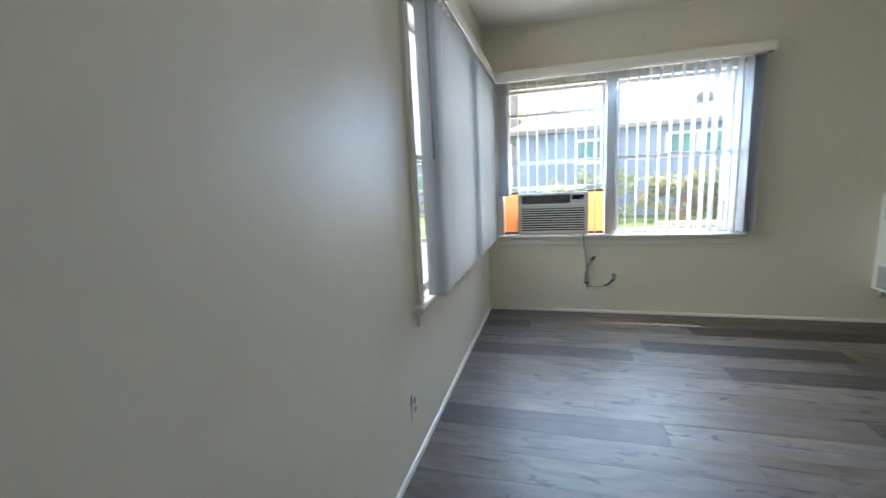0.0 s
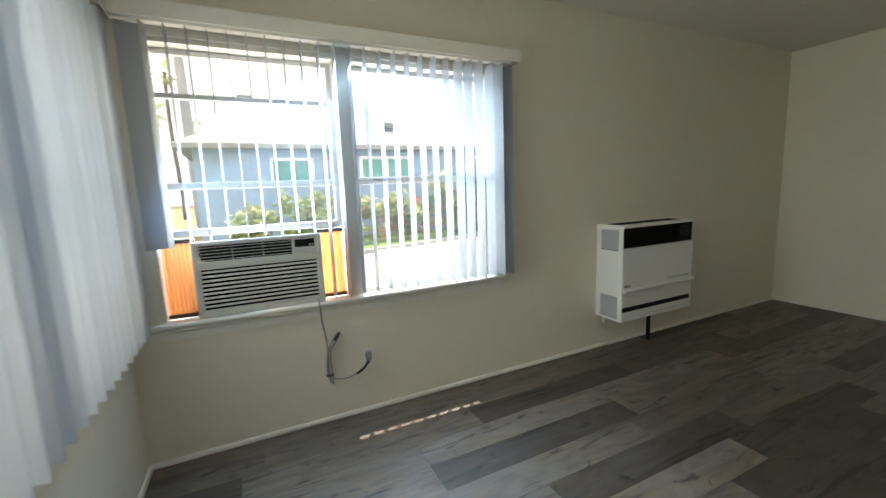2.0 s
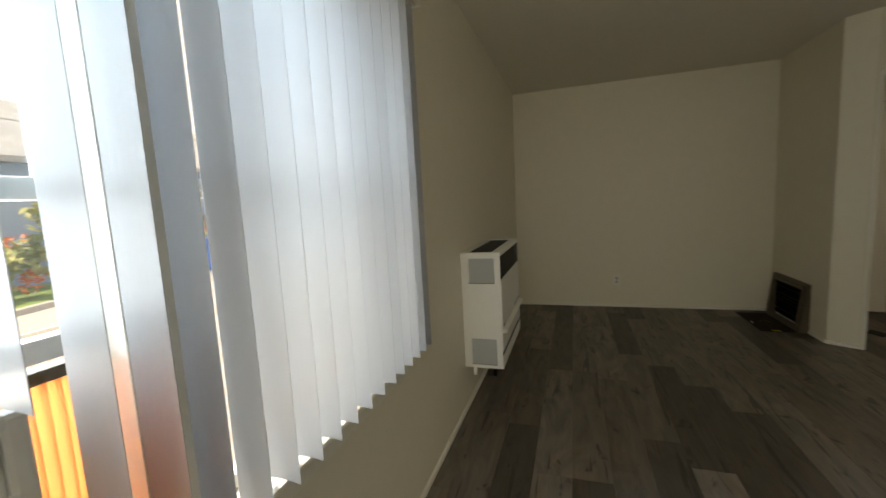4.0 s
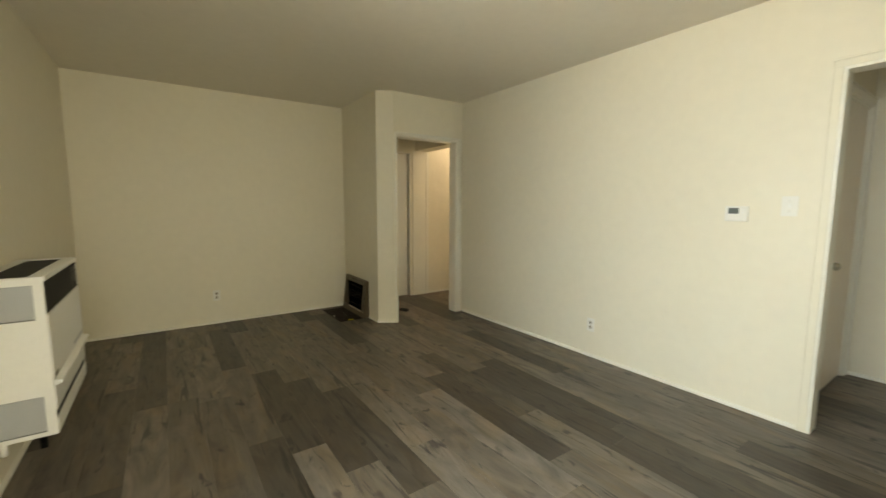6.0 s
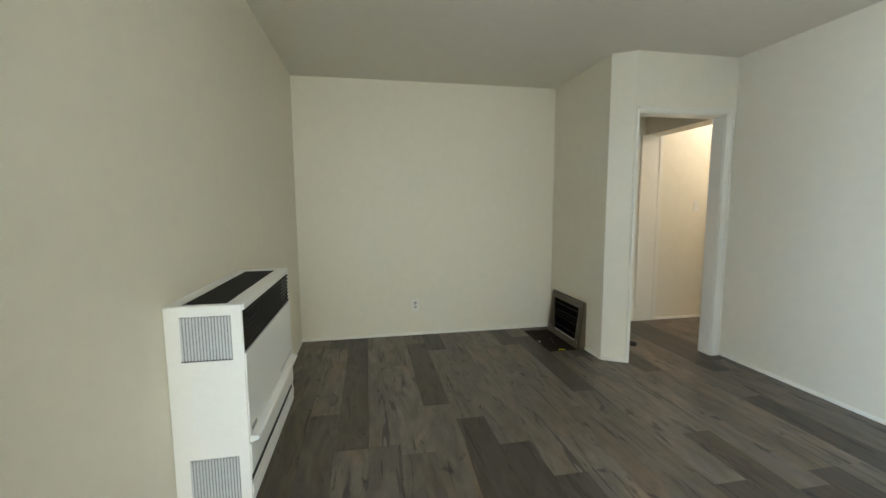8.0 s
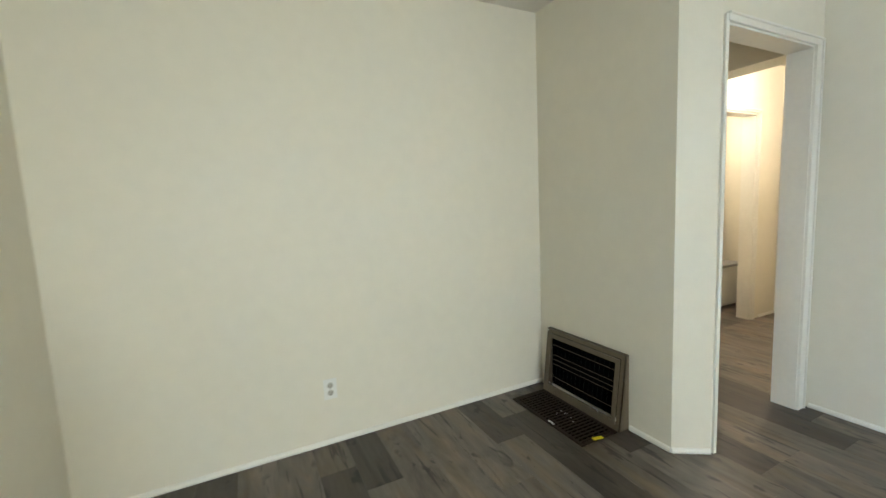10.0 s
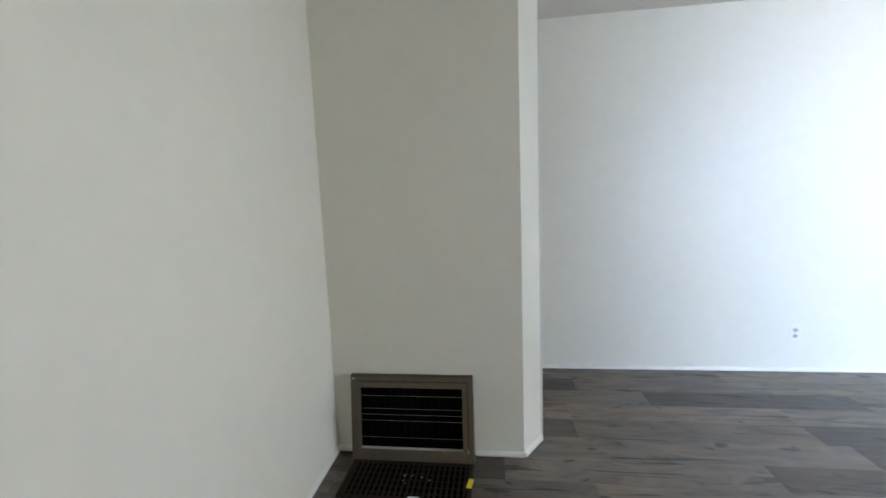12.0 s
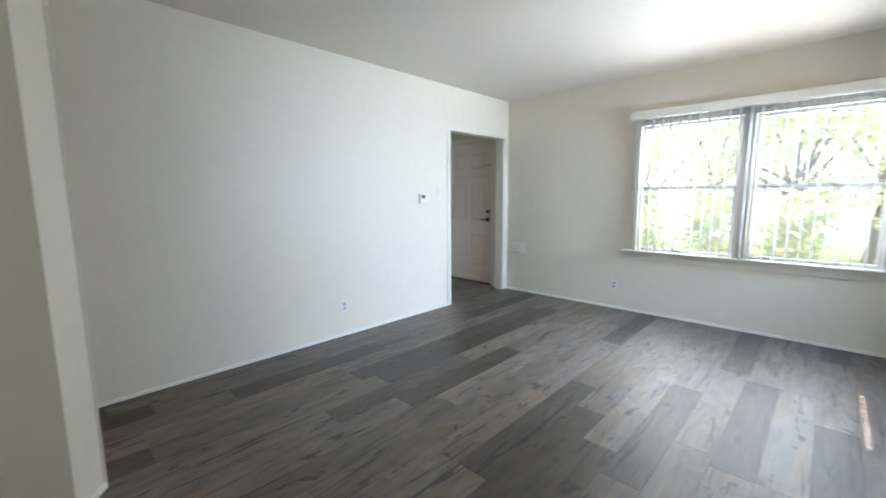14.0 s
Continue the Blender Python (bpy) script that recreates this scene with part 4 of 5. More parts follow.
# ---- doors ----
def panel_door(name, width, height, thick, m, label, rows, hardware=True):
    """A panelled door. Local x from the hinge side, y through it (front at 0), z up."""
    d = thing(name, (0, 0, 0), label, "door", kind="structure")
    stile, mull = 0.115, 0.10
    bm = bmesh.new()
    pw = (width - 2 * stile - mull) / 2
    cols = [(stile, stile + pw), (stile + pw + mull, width - stile)]
    box(bm, 0, stile, 0, thick, 0, height, 0.002)
    box(bm, width - stile, width, 0, thick, 0, height, 0.002)
    z = 0.0
    for a, b in rows + [(height, height)]:
        if a > z:
            box(bm, stile, width - stile, 0, thick, z, a)
        z = b
    for a, b in rows:
        box(bm, stile + pw, stile + pw + mull, 0, thick, a, b)
    part("leaf", bm, DOOR, d)
    for a, b in rows:
        for c, e in cols:
            pb = bmesh.new()
            box(pb, c, e, 0.012, thick - 0.012, a, b)
            q = 0.030
            lo = [pb.verts.new(v) for v in ((c + 0.008, 0.012, a + 0.008), (e - 0.008, 0.012, a + 0.008), (e - 0.008, 0.012, b - 0.008), (c + 0.008, 0.012, b - 0.008))]
            hi = [pb.verts.new(v) for v in ((c + q, 0.003, a + q), (e - q, 0.003, a + q), (e - q, 0.003, b - q), (c + q, 0.003, b - q))]
            pb.faces.new(hi)
            for i in range(4):
                pb.faces.new((lo[i], lo[(i + 1) % 4], hi[(i + 1) % 4], hi[i]))
            bmesh.ops.recalc_face_normals(pb, faces=pb.faces)
            part("panel", pb, DOOR, d)
    if hardware:
        bm = bmesh.new()
        box(bm, width - 0.100, width - 0.045, -0.008, 0, 0.895, 0.965, 0.004)
        cyl(bm, (width - 0.072, -0.008, 0.93), (width - 0.072, -0.05, 0.93), 0.011)
        box(bm, width - 0.165, width - 0.066, -0.058, -0.042, 0.920, 0.940, 0.006)
        part("lever_handle", bm, DARK_METAL, d, "dark nickel lever handle")
        bm = bmesh.new()
        cyl(bm, (width - 0.072, 0, 1.045), (width - 0.072, -0.018, 1.045), 0.031, 0.027, n=20)
        box(bm, width - 0.077, width - 0.067, -0.034, -0.018, 1.030, 1.060, 0.002)
        part("deadbolt", bm, DARK_METAL, d, "dark nickel deadbolt")
        bm = bmesh.new()
        box(bm, width - 0.105, width - 0.020, -0.008, 0, 1.69, 1.71, 0.002)
        part("door_chain", bm, STEEL, d)
    d.matrix_world = m
    return d


panel_door("door_1", 0.86, 2.01, 0.044, pose(-0.048, -4.852, 0.02, 0, 0, 90),
           "closed cream six-panel front door with nickel hardware", [(0.235, 0.72), (0.90, 1.57), (1.66, 1.885)])
bm = bmesh.new()
box(bm, -0.15, -0.045, -4.88, -4.853, 0, 2.05, 0.002)
box(bm, -0.15, -0.045, -3.990, -3.96, 0, 2.05, 0.002)
box(bm, -0.15, -0.045, -4.853, -3.990, 2.033, 2.05, 0.002)
solid("trim_front_door_lining", bm, TRIM, "cream painted door frame", "trim")
bm = bmesh.new()
box(bm, -0.15, 0.0, -4.853, -3.990, 0.0005, 0.016, 0.004)
solid("trim_threshold", bm, WOODSILL, "dark wooden door threshold", "threshold")
# closet door, swung part open into the dark room behind it
door2 = thing("door_2", (0, 0, 0), "white flush door standing ajar on steel hinges", "door", kind="structure")
bm = bmesh.new()
box(bm, 0.008, 0.73, -0.018, 0.018, 0.012, 2.025, 0.002)
part("leaf", bm, WHITE, door2)
for z in (0.40, 1.84):
    bm = bmesh.new()
    cyl(bm, (0, -0.006, z - 0.045), (0, -0.006, z + 0.045), 0.007, n=10)
    box(bm, -0.012, 0.02, -0.004, 0.0, z - 0.045, z + 0.045)
    part("hinge", bm, TRIM, door2)
door2.matrix_world = pose(L + 0.035, -3.560, 0, 0, 0, 82)

# closed door in the side of the entry
door3 = thing("door_3", (0, 0, 0), "closed plain beige door beside the entry", "door", kind="structure")
box_part("leaf", door3, DOOR, 1.262, 1.300, -4.962, -4.183, 0.012, 2.018, 0.002)
bm = bmesh.new()
cyl(bm, (1.262, -4.25, 0.93), (1.225, -4.25, 0.93), 0.010)
bmesh.ops.create_uvsphere(bm, u_segments=14, v_segments=8, radius=0.026, matrix=Matrix.Translation((1.212, -4.25, 0.93)))
part("knob", bm, STEEL, door3, "nickel door knob", smooth=True)
stop = thing("door_stop", (4.85, -3.09, 0), "small black rubber door wedge on the floor", "door stop")
stop.matrix_world = pose(4.86, -3.09, 0.0, 0, 0, 25)
bm = bmesh.new()
profile(bm, [(-0.02, 0.001), (0.02, 0.001), (0.02, 0.008), (-0.02, 0.030)], "x", -0.06, 0.06)
part("wedge", bm, RUBBER, stop)

# ---- hall lamp, bathroom sconce, basin unit ----
cl = thing("ceiling_lamp", (0, 0, 0), "round flush ceiling lamp with a frosted glass bowl", "lamp", "ceiling lamps")
bm = bmesh.new()
cyl(bm, (0, 0, -0.02), (0, 0, 0), 0.13, n=24)
part("base", bm, STEEL, cl)
bm = bmesh.new()
bmesh.ops.create_uvsphere(bm, u_segments=20, v_segments=10, radius=0.11, matrix=Matrix.Translation((0, 0, -0.02)) @ Matrix.Diagonal((1, 1, 0.45, 1)))
part("bowl", bm, BULB, cl, "glowing frosted glass bowl", smooth=True)
cl.matrix_world = pose(5.0, -4.75, H)
copy_thing(cl, pose(4.9, -6.8, H))
sc = thing("wall_sconce", (0, 0, 0), "lit wall sconce with a round frosted globe", "lamp")
bm = bmesh.new()
box(bm, 6.13, 6.20, -5.25, -5.15, 2.155, 2.20, 0.004)
part("mount", bm, STEEL, sc)
bm = bmesh.new()
bmesh.ops.create_uvsphere(bm, u_segments=16, v_segments=10, radius=0.055, matrix=Matrix.Translation((6.165, -5.20, 2.10)))
part("globe", bm, BULB, sc, "glowing frosted globe", smooth=True)
wall("wall_bath_partition", "y", 6.20, 6.30, -5.9, -5.0, 0, H, [], "white bathroom wall", WHITE)
van = thing("bathroom_vanity", (0, 0, 0), "white bathroom cabinet with a grey top", "cabinet")
box_part("cabinet", van, WHITE, 5.95, 6.20, -5.9, -5.02, 0.02, 0.46, 0.004)
box_part("top", van, KERB, 5.93, 6.20, -5.92, -5.0, 0.46, 0.49, 0.004)


# ---- outside ----
G = -0.45


def sheet(name, points, z0, z1, mat, label, category):
    bm = bmesh.new()
    prism(bm, points, z0, z1)
    return solid(name, bm, mat, label, category)


sheet("ground", [(-900, -900), (900, -900), (900, 900), (-900, 900)], G - 0.5, G - 0.06, DRYGRASS, "dry open ground reaching the horizon", "ground")
sheet("pavement", [(-30, -12), (30, -12), (30, 14.8), (-30, 14.8)], G - 0.05, G - 0.02, CONCRETE, "pale concrete drive beside the building", "pavement")
sheet("kerb", [(-14, 4.2), (20, 13.9), (20, 14.1), (-14, 4.4)], G - 0.02, G + 0.10, KERB, "grey concrete kerb along a lawn", "kerb")
sheet("lawn", [(-14, 4.4), (20, 14.1), (20, 14.8), (-14, 14.8)], G - 0.02, G + 0.06, GRASS, "bright green lawn before the neighbouring house", "lawn")
sheet("footpath", [(-14, 7.4), (-3, 10.2), (-3, 11.2), (-14, 8.4)], G + 0.06, G + 0.072, CONCRETE, "pale concrete footpath across the lawn", "pavement")
sheet("street", [(-16, 14.8), (-3, 16.2), (-3, 22), (-16, 22)], G - 0.02, G + 0.05, ASPHALT, "grey asphalt street", "road")
sheet("planting_strip", [(-0.16, 0.3), (4.4, 0.3), (4.4, 1.15), (-2.6, 1.6), (-2.6, 1.0), (-0.16, 0.9)], G - 0.02, G + 0.01, DRYGRASS, "dry straw-coloured grass strip", "grass")
sheet("lawn_west", [(-14, -9), (-4.2, -9), (-4.2, 2.2), (-14, 2.2)], G - 0.02, G + 0.04, GRASS, "green grass under the trees", "lawn")


def house(name, x0, x1, y0, y1, eave, ridge, wall_mat, windows, label):
    """A single-storey house with a hipped roof, on the ground. windows: (x from, x to, z from, z to) on its front."""
    h = thing(name, (x0, y0, G), label, "house")
    h.matrix_world = pose(0, 0, 0)
    bm = bmesh.new()
    cuts = sorted({x0, x1, *[v for w in windows for v in w[:2]]})
    for a, b in zip(cuts, cuts[1:]):
        low = G
        for w in sorted((w for w in windows if w[0] < (a + b) / 2 < w[1]), key=lambda w: w[2]):
            box(bm, a, b, y0, y0 + 0.2, low, w[2])
            low = w[3]
        box(bm, a, b, y0, y0 + 0.2, low, eave)
    box(bm, x0, x0 + 0.2, y0 + 0.2, y1, G, eave)
    box(bm, x1 - 0.2, x1, y0 + 0.2, y1, G, eave)
    box(bm, x0 + 0.2, x1 - 0.2, y1 - 0.2, y1, G, eave)
    part("wall", bm, wall_mat, h)
    bm = bmesh.new()
    o, half = 0.5, (y1 - y0) / 2 + 0.5
    a = [bm.verts.new(v) for v in ((x0 - o, y0 - o, eave), (x1 + o, y0 - o, eave), (x1 + o, y1 + o, eave), (x0 - o, y1 + o, eave))]
    b = [bm.verts.new((v.co.x, v.co.y, eave - 0.16)) for v in a]
    r0, r1 = bm.verts.new((x0 - o + half, (y0 + y1) / 2, ridge)), bm.verts.new((x1 + o - half, (y0 + y1) / 2, ridge))
    for f in ((a[0], a[1], r1, r0), (a[1], a[2], r1), (a[2], a[3], r0, r1), (a[3], a[0], r0), b):
        bm.faces.new(f)
    for i in range(4):
        bm.faces.new((a[i], a[(i + 1) % 4], b[(i + 1) % 4], b[i]))
    bmesh.ops.recalc_face_normals(bm, faces=bm.faces)
    part("roof", bm, ROOF, h)
    for xa, xb, za, zb in windows:
        f = bmesh.new()
        box(f, xa - 0.06, xa + 0.05, y0 - 0.04, y0 + 0.08, za, zb)
        box(f, xb - 0.05, xb + 0.06, y0 - 0.04, y0 + 0.08, za, zb)
        box(f, xa - 0.06, xb + 0.06, y0 - 0.04, y0 + 0.08, zb - 0.05, zb + 0.06)
        box(f, xa - 0.10, xb + 0.10, y0 - 0.07, y0 + 0.08, za - 0.08, za + 0.03)
        box(f, (xa + xb) / 2 - 0.06, (xa + xb) / 2 + 0.06, y0 - 0.03, y0 + 0.07, za + 0.03, zb - 0.05)
        win = part("window", f, WHITE, h)
        for s, e in ((xa + 0.05, (xa + xb) / 2 - 0.06), ((xa + xb) / 2 + 0.06, xb - 0.05)):
            box_part("pane", win, TEAL, s, e, y0 + 0.05, y0 + 0.06, za + 0.03, zb - 0.05)
    return h


house("house", -0.9, 20, 13.6, 21.6, 3.1, 5.5, BLUEWALL, [(1.5, 2.9, 1.75, 2.6), (4.75, 6.85, 1.88, 2.66), (9.5, 11.5, 1.8, 2.66), (14.5, 16.5, 1.8, 2.66)],
      "blue-grey stucco house with a hipped grey roof")
vent = thing("roof_vent", (6.2, 14.7, 3.9), "half-round louvred vent on a roof slope", "vent")
vent.matrix_world = pose(0, 0, 0)
bm = bmesh.new()
n_arc = [(6.2 + 0.34 * math.cos(a * math.pi / 12), 3.92 + 0.30 * math.sin(a * math.pi / 12)) for a in range(13)]
profile(bm, n_arc, "y", 14.45, 15.2)
part("hood", bm, WHITE, vent)
for k in range(4):
    wd = 0.34 * math.sqrt(1 - (k * 0.07 / 0.30) ** 2) - 0.04
    box_part("louver", vent, DARK, 6.2 - wd, 6.2 + wd, 14.42, 14.45, 3.935 + k * 0.07, 3.965 + k * 0.07)
mast = thing("roof_mast", (5.72, 14.6, 3.85), "short grey service mast on a roof slope", "mast")
mast.matrix_world = pose(0, 0, 0)
bm = bmesh.new()
cyl(bm, (5.72, 14.6, 3.85), (5.72, 14.6, 4.48), 0.03, n=10)
part("pipe", bm, SASH, mast)
bm = bmesh.new()
cyl(bm, (5.72, 14.6, 4.44), (5.72, 14.6, 4.56), 0.06, 0.045, n=10)
part("cap", bm, SASH, mast)
wire = thing("overhead_wire", (5.72, 14.6, 4.46), "thin dark overhead service wire running from the mast", "wire")
wire.matrix_world = pose(0, 0, 0)
tube("cable", [(5.72, 14.6, 4.46), (7.2, 14.8, 4.38), (9.9, 15.1, 4.34), (14.0, 15.6, 4.55), (22.0, 16.6, 5.4)], 0.012, RUBBER, wire)
house("house", -40, -22, 24, 33, 3.0, 5.2, TANWALL, [(-36, -34, 0.7, 1.9), (-28, -26, 0.7, 1.9)], "tan stucco house across the street")
house("house", -19, -7, 27, 36, 3.0, 5.0, BLUEWALL, [(-17, -15, 0.7, 1.9), (-11, -9, 0.7, 1.9)], "pale grey stucco house down the street")

# added glowing ring far beyond the houses, in place of an overbright sky
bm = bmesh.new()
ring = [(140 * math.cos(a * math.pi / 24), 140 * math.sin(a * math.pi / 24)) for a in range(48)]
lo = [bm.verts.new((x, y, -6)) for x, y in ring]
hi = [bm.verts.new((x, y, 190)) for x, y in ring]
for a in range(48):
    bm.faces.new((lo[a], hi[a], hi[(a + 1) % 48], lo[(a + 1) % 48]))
solid("backdrop", bm, SKY_GLOW, "glowing white backdrop ring standing in for the bright sky", "sky", smooth=True)


def leaves(points, size, rnd, droop=0.0):
    """Many small folded leaves in one mesh, at the given places."""
    verts, faces = [], []
    for p in points:
        a, b = rnd.uniform(0, 2 * math.pi), rnd.uniform(-0.9, 0.9)
        u = Vector((math.cos(a) * math.cos(b), math.sin(a) * math.cos(b), math.sin(b) - droop)).normalized()
        v = u.cross(Vector((rnd.gauss(0, 1), rnd.gauss(0, 1), rnd.gauss(0, 1)))).normalized()
        s = size * rnd.uniform(0.6, 1.4)
        k = len(verts)
        n = u.cross(v) * s * 0.12
        verts += [p - u * s, p + v * s * 0.42 + n, p + u * s, p - v * s * 0.42 + n, p]
        faces += [(k, k + 4, k + 1), (k + 4, k + 2, k + 1), (k, k + 3, k + 4), (k + 4, k + 3, k + 2)]
    me = bpy.data.meshes.new("leaves")
    me.from_pydata([tuple(v) for v in verts], [], faces)
    return me


def tree(x, y, height, spread, seed, label):
    rnd = random.Random(seed)
    t = thing("tree", (x, y, G), label, "tree", "trees outside")
    bm = bmesh.new()
    top = Vector((rnd.uniform(-0.2, 0.2), rnd.uniform(-0.2, 0.2), height * 0.42))
    cyl(bm, (0, 0, 0), top, 0.17, 0.11, n=10)
    tips = []
    for k in range(9):
        a = k * 2.4 + rnd.uniform(-0.4, 0.4)
        tip = top + Vector((math.cos(a) * spread * rnd.uniform(0.35, 0.8), math.sin(a) * spread * rnd.uniform(0.35, 0.8), height * rnd.uniform(0.05, 0.5)))
        cyl(bm, top * rnd.uniform(0.75, 1.0), tip, 0.06, 0.02, n=6)
        tips.append(tip)
    part("trunk", bm, BARK, t)
    pts = []
    for tip in tips:
        for c in range(7):
            cc = tip + Vector((rnd.gauss(0, spread * 0.30), rnd.gauss(0, spread * 0.30), rnd.gauss(0, height * 0.10)))
            pts += [cc + Vector((rnd.gauss(0, 0.28), rnd.gauss(0, 0.28), rnd.gauss(0, 0.22))) for _ in range(42)]
    me = leaves(pts, 0.095, rnd, 0.2)
    me.materials.append(LEAF if seed % 2 else LEAF2)
    crown = new("crown", me)
    crown.parent = t
    tagged(crown, kind="stuff")
    return t


for k, (x, y, hgt, spr) in enumerate([(-6.2, 1.6, 4.4, 2.0), (-7.5, -1.2, 4.8, 2.2), (-6.8, -4.0, 4.3, 2.0), (-9.5, 0.3, 5.5, 2.4), (-10.0, -3.2, 5.2, 2.4),
                                      (-8.2, 4.0, 5.0, 2.2), (-12.5, 9.0, 6.5, 2.6), (-15, 19, 7, 2.8)]):
    tree(x, y, hgt, spr, 20 + k, "leafy green garden tree with an open crown")


def shrub(x, y, h, w, seed, mats, label):
    rnd = random.Random(seed)
    s = thing("shrub", (x, y, G + 0.05), label, "shrub", "shrubs by the house")
    for mat, count, size in mats:
        pts = []
        for c in range(max(3, count // 40)):
            cc = Vector((rnd.uniform(-w, w), rnd.uniform(-w, w) * 0.4, rnd.uniform(0.15, 1.0) * h))
            pts += [cc + Vector((rnd.gauss(0, 0.14), rnd.gauss(0, 0.14), rnd.gauss(0, 0.12))) for _ in range(40)]
        me = leaves(pts, size, rnd)
        me.materials.append(mat)
        ob = new("foliage" if mat is not FLOWER else "flowers", me)
        ob.parent = s
        tagged(ob, kind="stuff")
    bm = bmesh.new()
    for k in range(6):
        cyl(bm, (rnd.uniform(-w, w) * 0.3, 0, -0.05), (rnd.uniform(-w, w) * 0.8, rnd.uniform(-0.2, 0.2), h * 0.8), 0.012, 0.006, n=5)
    part("stem", bm, BARK, s)
    return s


for k, (x, h, w, fl) in enumerate([(0.9, 1.3, 0.8, 0), (2.6, 1.7, 0.9, 0), (4.6, 1.5, 0.8, 1), (6.0, 1.4, 0.7, 1), (7.6, 2.2, 0.8, 0), (9.0, 2.6, 0.7, 0), (10.6, 1.6, 0.9, 1)]):
    mats = [(LEAF if k % 2 else LEAF2, 520, 0.13), (LEAF2 if k % 2 else LEAF, 320, 0.11)]
    if fl:
        mats.append((FLOWER, 200, 0.07))
    shrub(x * 0.97, 11.35, h, w, 60 + k, mats, "flowering garden shrub against the house" if fl else "leafy green garden shrub against the house")

for k, (x, y) in enumerate([(-5.0, -3.6), (-5.3, -2.2), (-4.9, -0.9), (-5.4, 0.6), (-5.8, 2.0), (-5.2, 3.2)]):
    shrub(x, y, 1.7, 0.8, 90 + k, [(LEAF, 700, 0.09), (LEAF2, 500, 0.09)], "dense green hedge bush beside the lawn")


def palm(x, y, height, seed):
    rnd = random.Random(seed)
    p = thing("palm_tree", (x, y, G - 0.05), "tall slender fan palm with a small crown", "palm tree", "palm trees")
    bm = bmesh.new()
    last, r = Vector((0, 0, 0)), 0.20
    for k in range(6):
        nxt = Vector((math.sin(k * 0.5 + seed) * 0.25, 0, height * (k + 1) / 6))
        cyl(bm, last, nxt, r, r * 0.93, n=8)
        last, r = nxt, r * 0.93
    part("trunk", bm, BARK, p)
    verts, faces = [], []
    for k in range(34):
        a, e = rnd.uniform(0, 2 * math.pi), rnd.uniform(-0.9, 1.1)
        d = Vector((math.cos(a) * math.cos(e), math.sin(a) * math.cos(e), math.sin(e)))
        side = d.cross(Vector((0, 0, 1))).normalized()
        base = last + d * 0.6
        for j in range(9):
            f = (d + side * (j - 4) * 0.16 + Vector((0, 0, -0.12 * abs(j - 4)))).normalized() * rnd.uniform(0.9, 1.25)
            i = len(verts)
            verts += [base, base + f * 0.5 + side * 0.035, base + f, base + f * 0.5 - side * 0.035]
            faces.append((i, i + 1, i + 2, i + 3))
    me = bpy.data.meshes.new("crown")
    me.from_pydata([tuple(v) for v in verts], [], faces)
    me.materials.append(LEAF)
    ob = new("crown", me)
    ob.parent = p
    tagged(ob, kind="stuff")
    return p


for k, (x, y, h) in enumerate([(-4.4, 40, 12.5), (-6.2, 42, 9.6), (-7.6, 44, 10.2), (-3.4, 46, 8.6), (-8.8, 38, 8.4)]):
    palm(x, y, h, k + 3)
pole = thing("utility_pole", (-1.5, 21, G - 0.05), "tall wooden utility pole, coloured grey for the haze before it", "pole")
bm = bmesh.new()
cyl(bm, (0, 0, 0), (-0.15, 0, 8.6), 0.26, 0.20, n=12)
part("post", bm, POLE, pole)


def car(x, y, turn, paint, label):
    """A saloon car, standing on the ground, 4.5 m long."""
    c = thing("car", (x, y, G), label, "car", "parked cars")
    bm = bmesh.new()
    side = [(-2.25, 0.35), (2.25, 0.35), (2.25, 0.72), (1.95, 0.86), (1.05, 0.95), (-1.75, 0.98), (-2.22, 0.90)]
    profile(bm, [(u, v) for u, v in side], "y", -0.86, 0.86)
    part("body", bm, paint, c)
    bm = bmesh.new()
    profile(bm, [(-1.72, 0.98), (1.02, 0.95), (0.35, 1.40), (-0.95, 1.44)], "y", -0.70, 0.70)
    part("cabin_glass", bm, CARGLASS, c)
    bm = bmesh.new()
    profile(bm, [(-0.98, 1.425), (0.38, 1.39), (0.30, 1.45), (-0.90, 1.485)], "y", -0.72, 0.72)
    part("roof", bm, paint, c)
    for wx in (-1.38, 1.38):
        for wy in (-0.80, 0.80):
            bm = bmesh.new()
            cyl(bm, (wx, wy - 0.1, 0.32), (wx, wy + 0.1, 0.32), 0.32, n=18)
            w = part("wheel", bm, TYRE, c)
            bm = bmesh.new()
            cyl(bm, (wx, wy - 0.105, 0.32), (wx, wy + 0.105, 0.32), 0.20, n=14)
            part("rim", bm, STEEL, w)
    for wy in (-0.62, 0.62):
        for wx in (-2.26, 2.26):
            bm = bmesh.new()
            box(bm, wx - 0.02, wx + 0.02, wy - 0.18, wy + 0.18, 0.66, 0.80, 0.01)
            part("headlight" if wx > 0 else "tail_light", bm, PLASTIC if wx > 0 else FLOWER, c)
    c.matrix_world = pose(x, y, G + 0.051, 0, 0, turn)
    return c


car(-10.3, 17.0, 8, CARPAINT, "silver saloon car parked in the street")
car(-5.2, 19.0, 8, BLUEWALL, "blue saloon car parked in the street")
bn = thing("recycling_bin", (0, 0, 0), "blue plastic wheeled recycling bin", "bin")
bm = bmesh.new()
bmesh.ops.create_cone(bm, cap_ends=True, segments=4, radius1=0.33, radius2=0.42, depth=0.95, matrix=pose(0, 0, 0.52, 0, 0, 45))
part("tub", bm, BIN_BLUE, bn)
box_part("lid", bn, BIN_BLUE, -0.34, 0.34, -0.34, 0.36, 0.995, 1.05, 0.02)
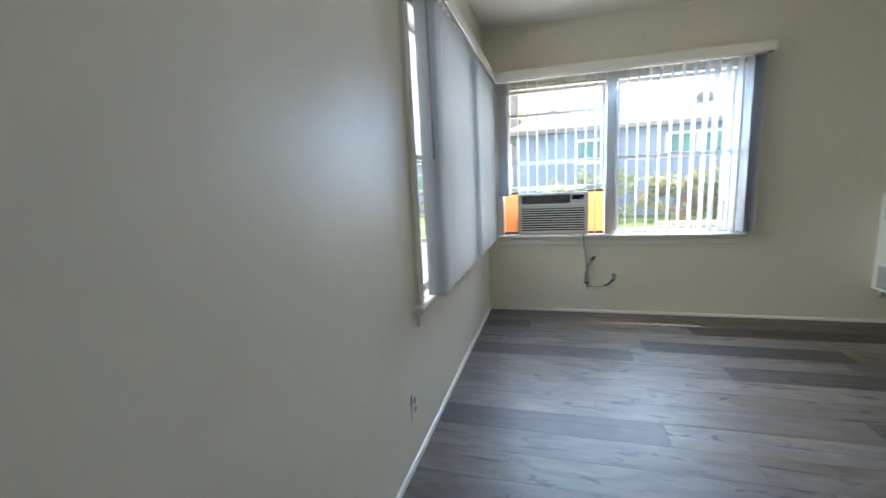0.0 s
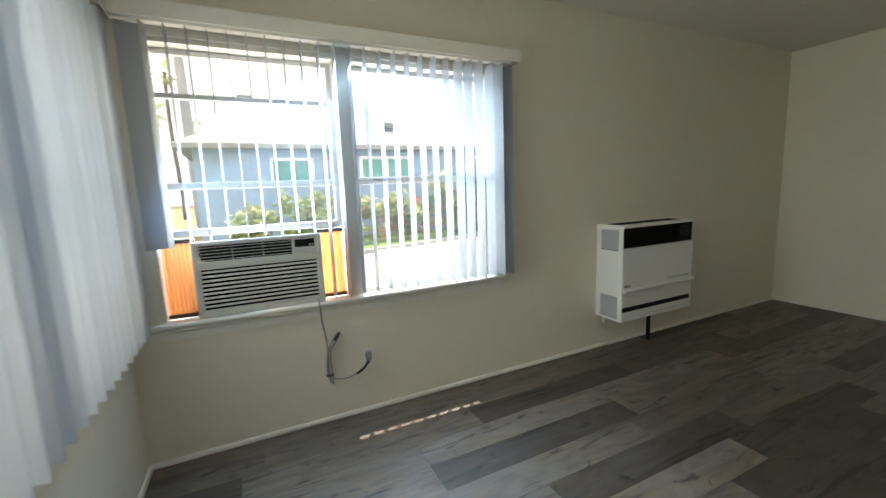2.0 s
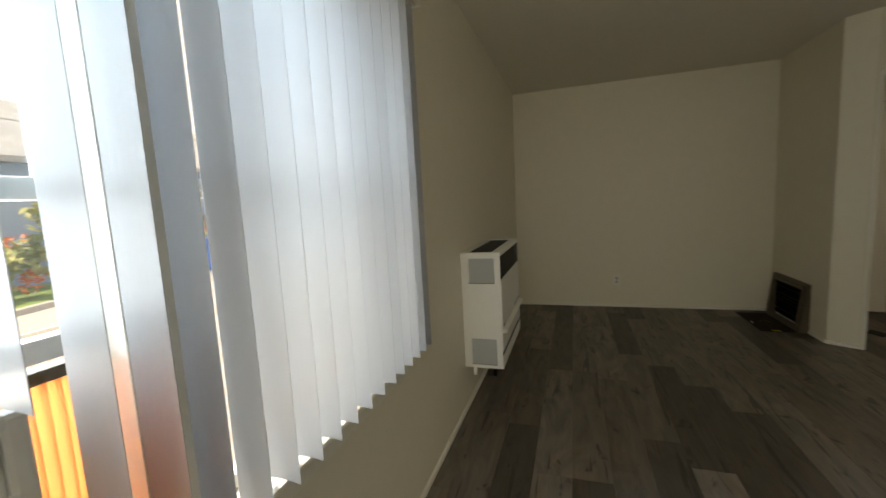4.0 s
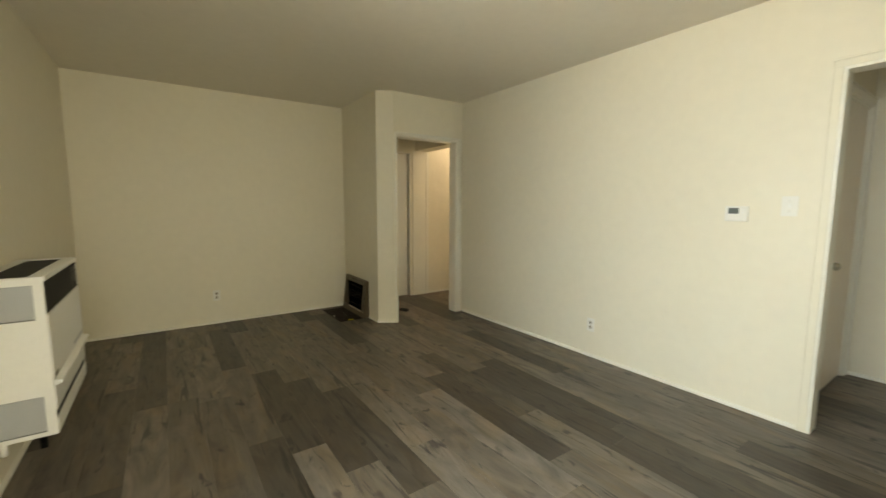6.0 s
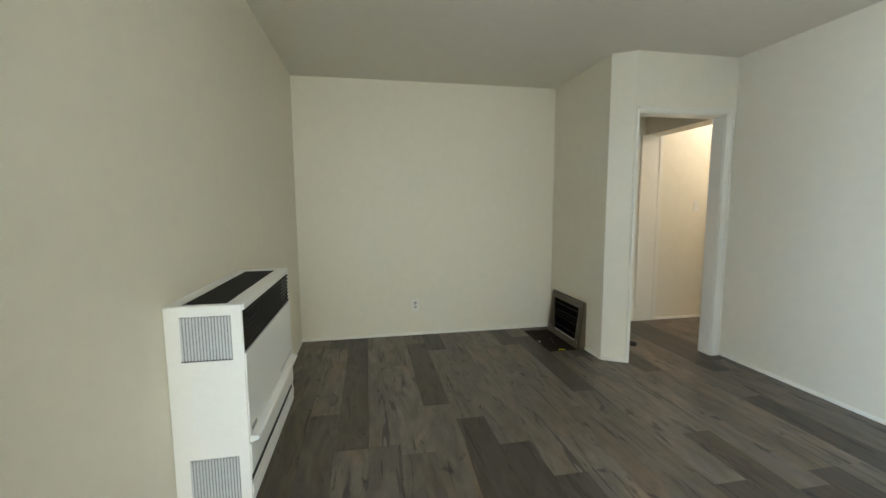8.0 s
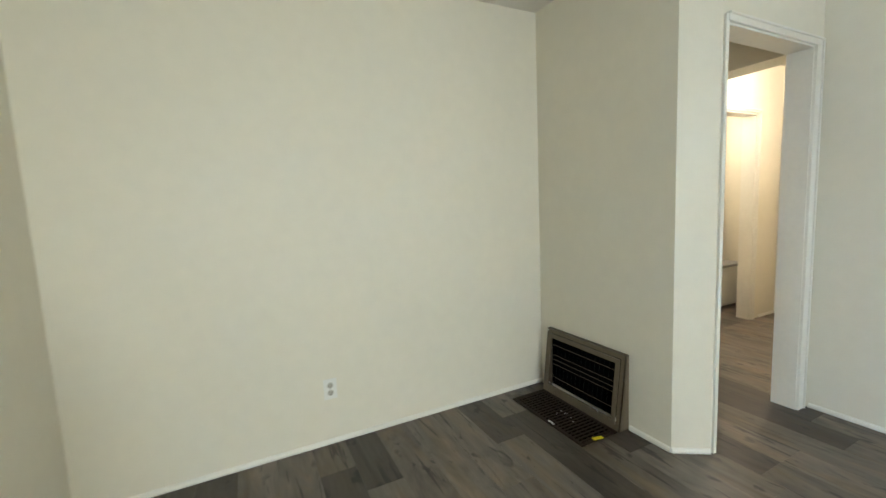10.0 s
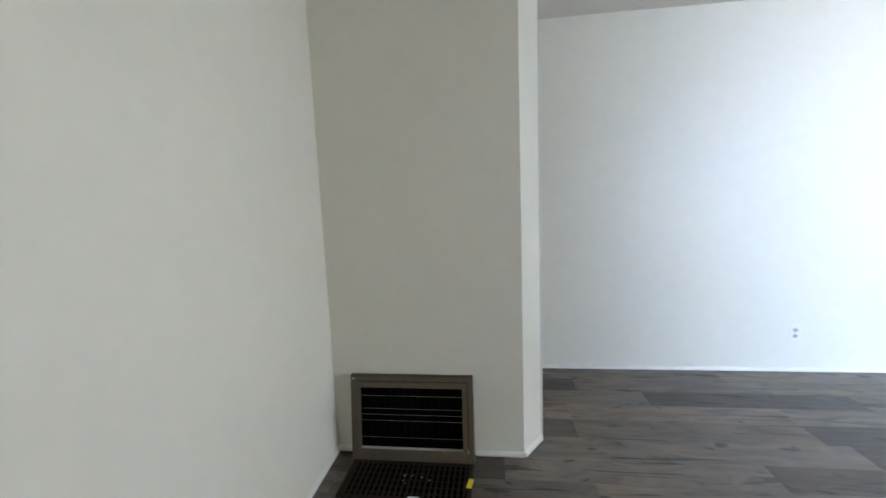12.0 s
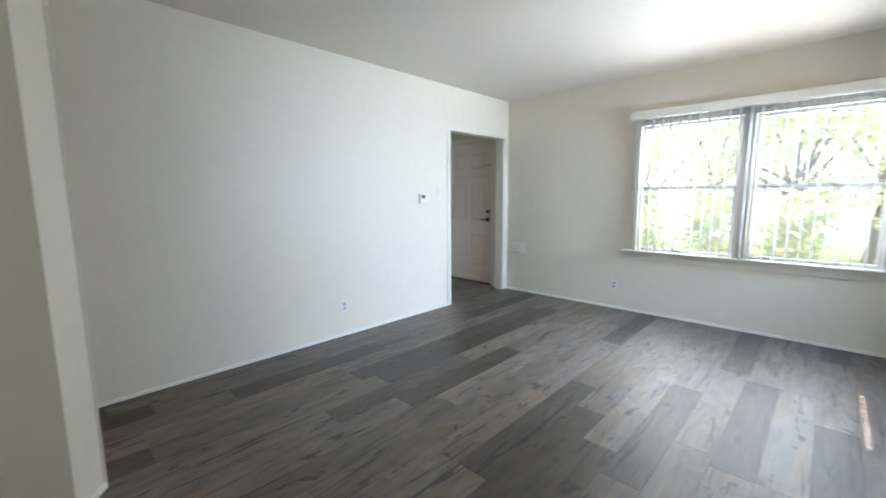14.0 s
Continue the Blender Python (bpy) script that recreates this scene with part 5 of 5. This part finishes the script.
for x in (-0.24, 0.24):
    bm = bmesh.new()
    cyl(bm, (x - 0.03, 0.30, 0.10), (x + 0.03, 0.30, 0.10), 0.10, n=12)
    part("wheel", bm, TYRE, bn)
bn.matrix_world = pose(9.4, 10.2, G - 0.02)
copy_thing(bn, pose(10.4, 10.5, G - 0.02, 0, 0, 8))
rail = thing("metal_railing", (2.25, 3.6, G - 0.02), "low white metal picket railing beside the drive", "railing")
rail.matrix_world = pose(0, 0, 0)
for x in (2.25, 3.35):
    box_part("post", rail, WHITE, x - 0.02, x + 0.02, 3.58, 3.62, G - 0.02, 0.46, 0.003)
for z in (-0.33, 0.40):
    box_part("rail", rail, WHITE, 2.27, 3.33, 3.585, 3.615, z, z + 0.035, 0.003)
for i in range(9):
    x = 2.25 + 0.11 * (i + 1)
    box_part("picket", rail, WHITE, x - 0.007, x + 0.007, 3.593, 3.607, -0.296, 0.401)
fn = thing("board_fence", (0, 0, 0), "weathered grey board fence", "fence")
for i in range(40):
    x = 7.6 + i * 0.2
    box_part("board", fn, FENCE, x, x + 0.185, 11.6 + 0.012 * (i % 3) + (x - 7.6) * 0.2, 11.63 + 0.012 * (i % 3) + (x - 7.6) * 0.2, G - 0.01, 1.25 + 0.02 * (i % 4))


# ---- floor planks ----
bm = bmesh.new()
box(bm, 0, FAR_X, FAR_Y, 0, -0.12, -0.004)
floor = solid("floor", bm, RUBBER, "grey-brown wood-look vinyl plank floor", "floor")
PLANKS = {}


def plank(x0, x1, y0, y1):
    w, d = round(x1 - x0, 3), round(y1 - y0, 3)
    if (w, d) not in PLANKS:
        bm = bmesh.new()
        c, t, g = 0.0008, 0.004, 0.0002
        lo = [bm.verts.new((x, y, -t)) for x, y in ((g, g), (w - g, g), (w - g, d - g), (g, d - g))]
        mi = [bm.verts.new((v.co.x, v.co.y, -c)) for v in lo]
        hi = [bm.verts.new((x, y, 0)) for x, y in ((g + c, g + c), (w - g - c, g + c), (w - g - c, d - g - c), (g + c, d - g - c))]
        bm.faces.new(hi)
        for i in range(4):
            j = (i + 1) % 4
            bm.faces.new((lo[i], lo[j], mi[j], mi[i]))
            bm.faces.new((mi[i], mi[j], hi[j], hi[i]))
        PLANKS[w, d] = mesh_of("plank", bm, PLANK)
    ob = new("plank", PLANKS[w, d])
    ob.parent = floor
    ob.location = (x0, y0, 0)


def lay(xa, xb, ya, yb, seed):
    """Rows of planks along x, 0.18 wide and 1.22 long, cut at the walls."""
    r = random.Random(seed)
    row = math.floor((ya + 0.10) / 0.18)
    while row * 0.18 - 0.10 < yb:
        y0, y1 = max(ya, row * 0.18 - 0.10), min(yb, row * 0.18 + 0.08)
        x = xa - 1.22 * round(r.random() * 12) / 12
        while x < xb:
            s, e = max(xa, x), min(xb, x + 1.22)
            if e - s > 0.03 and y1 - y0 > 0.01:
                plank(s, e, y0, y1)
            x += 1.22
        row += 1


lay(0.0, L, D, 0.0, 11)
lay(0.0, 1.37, -5.06, D, 5)
lay(4.475, L, -5.75, D, 6)
lay(4.475, 5.9, FAR_Y, -5.75, 7)
lay(L, 7.0, -6.0, -2.6, 8)
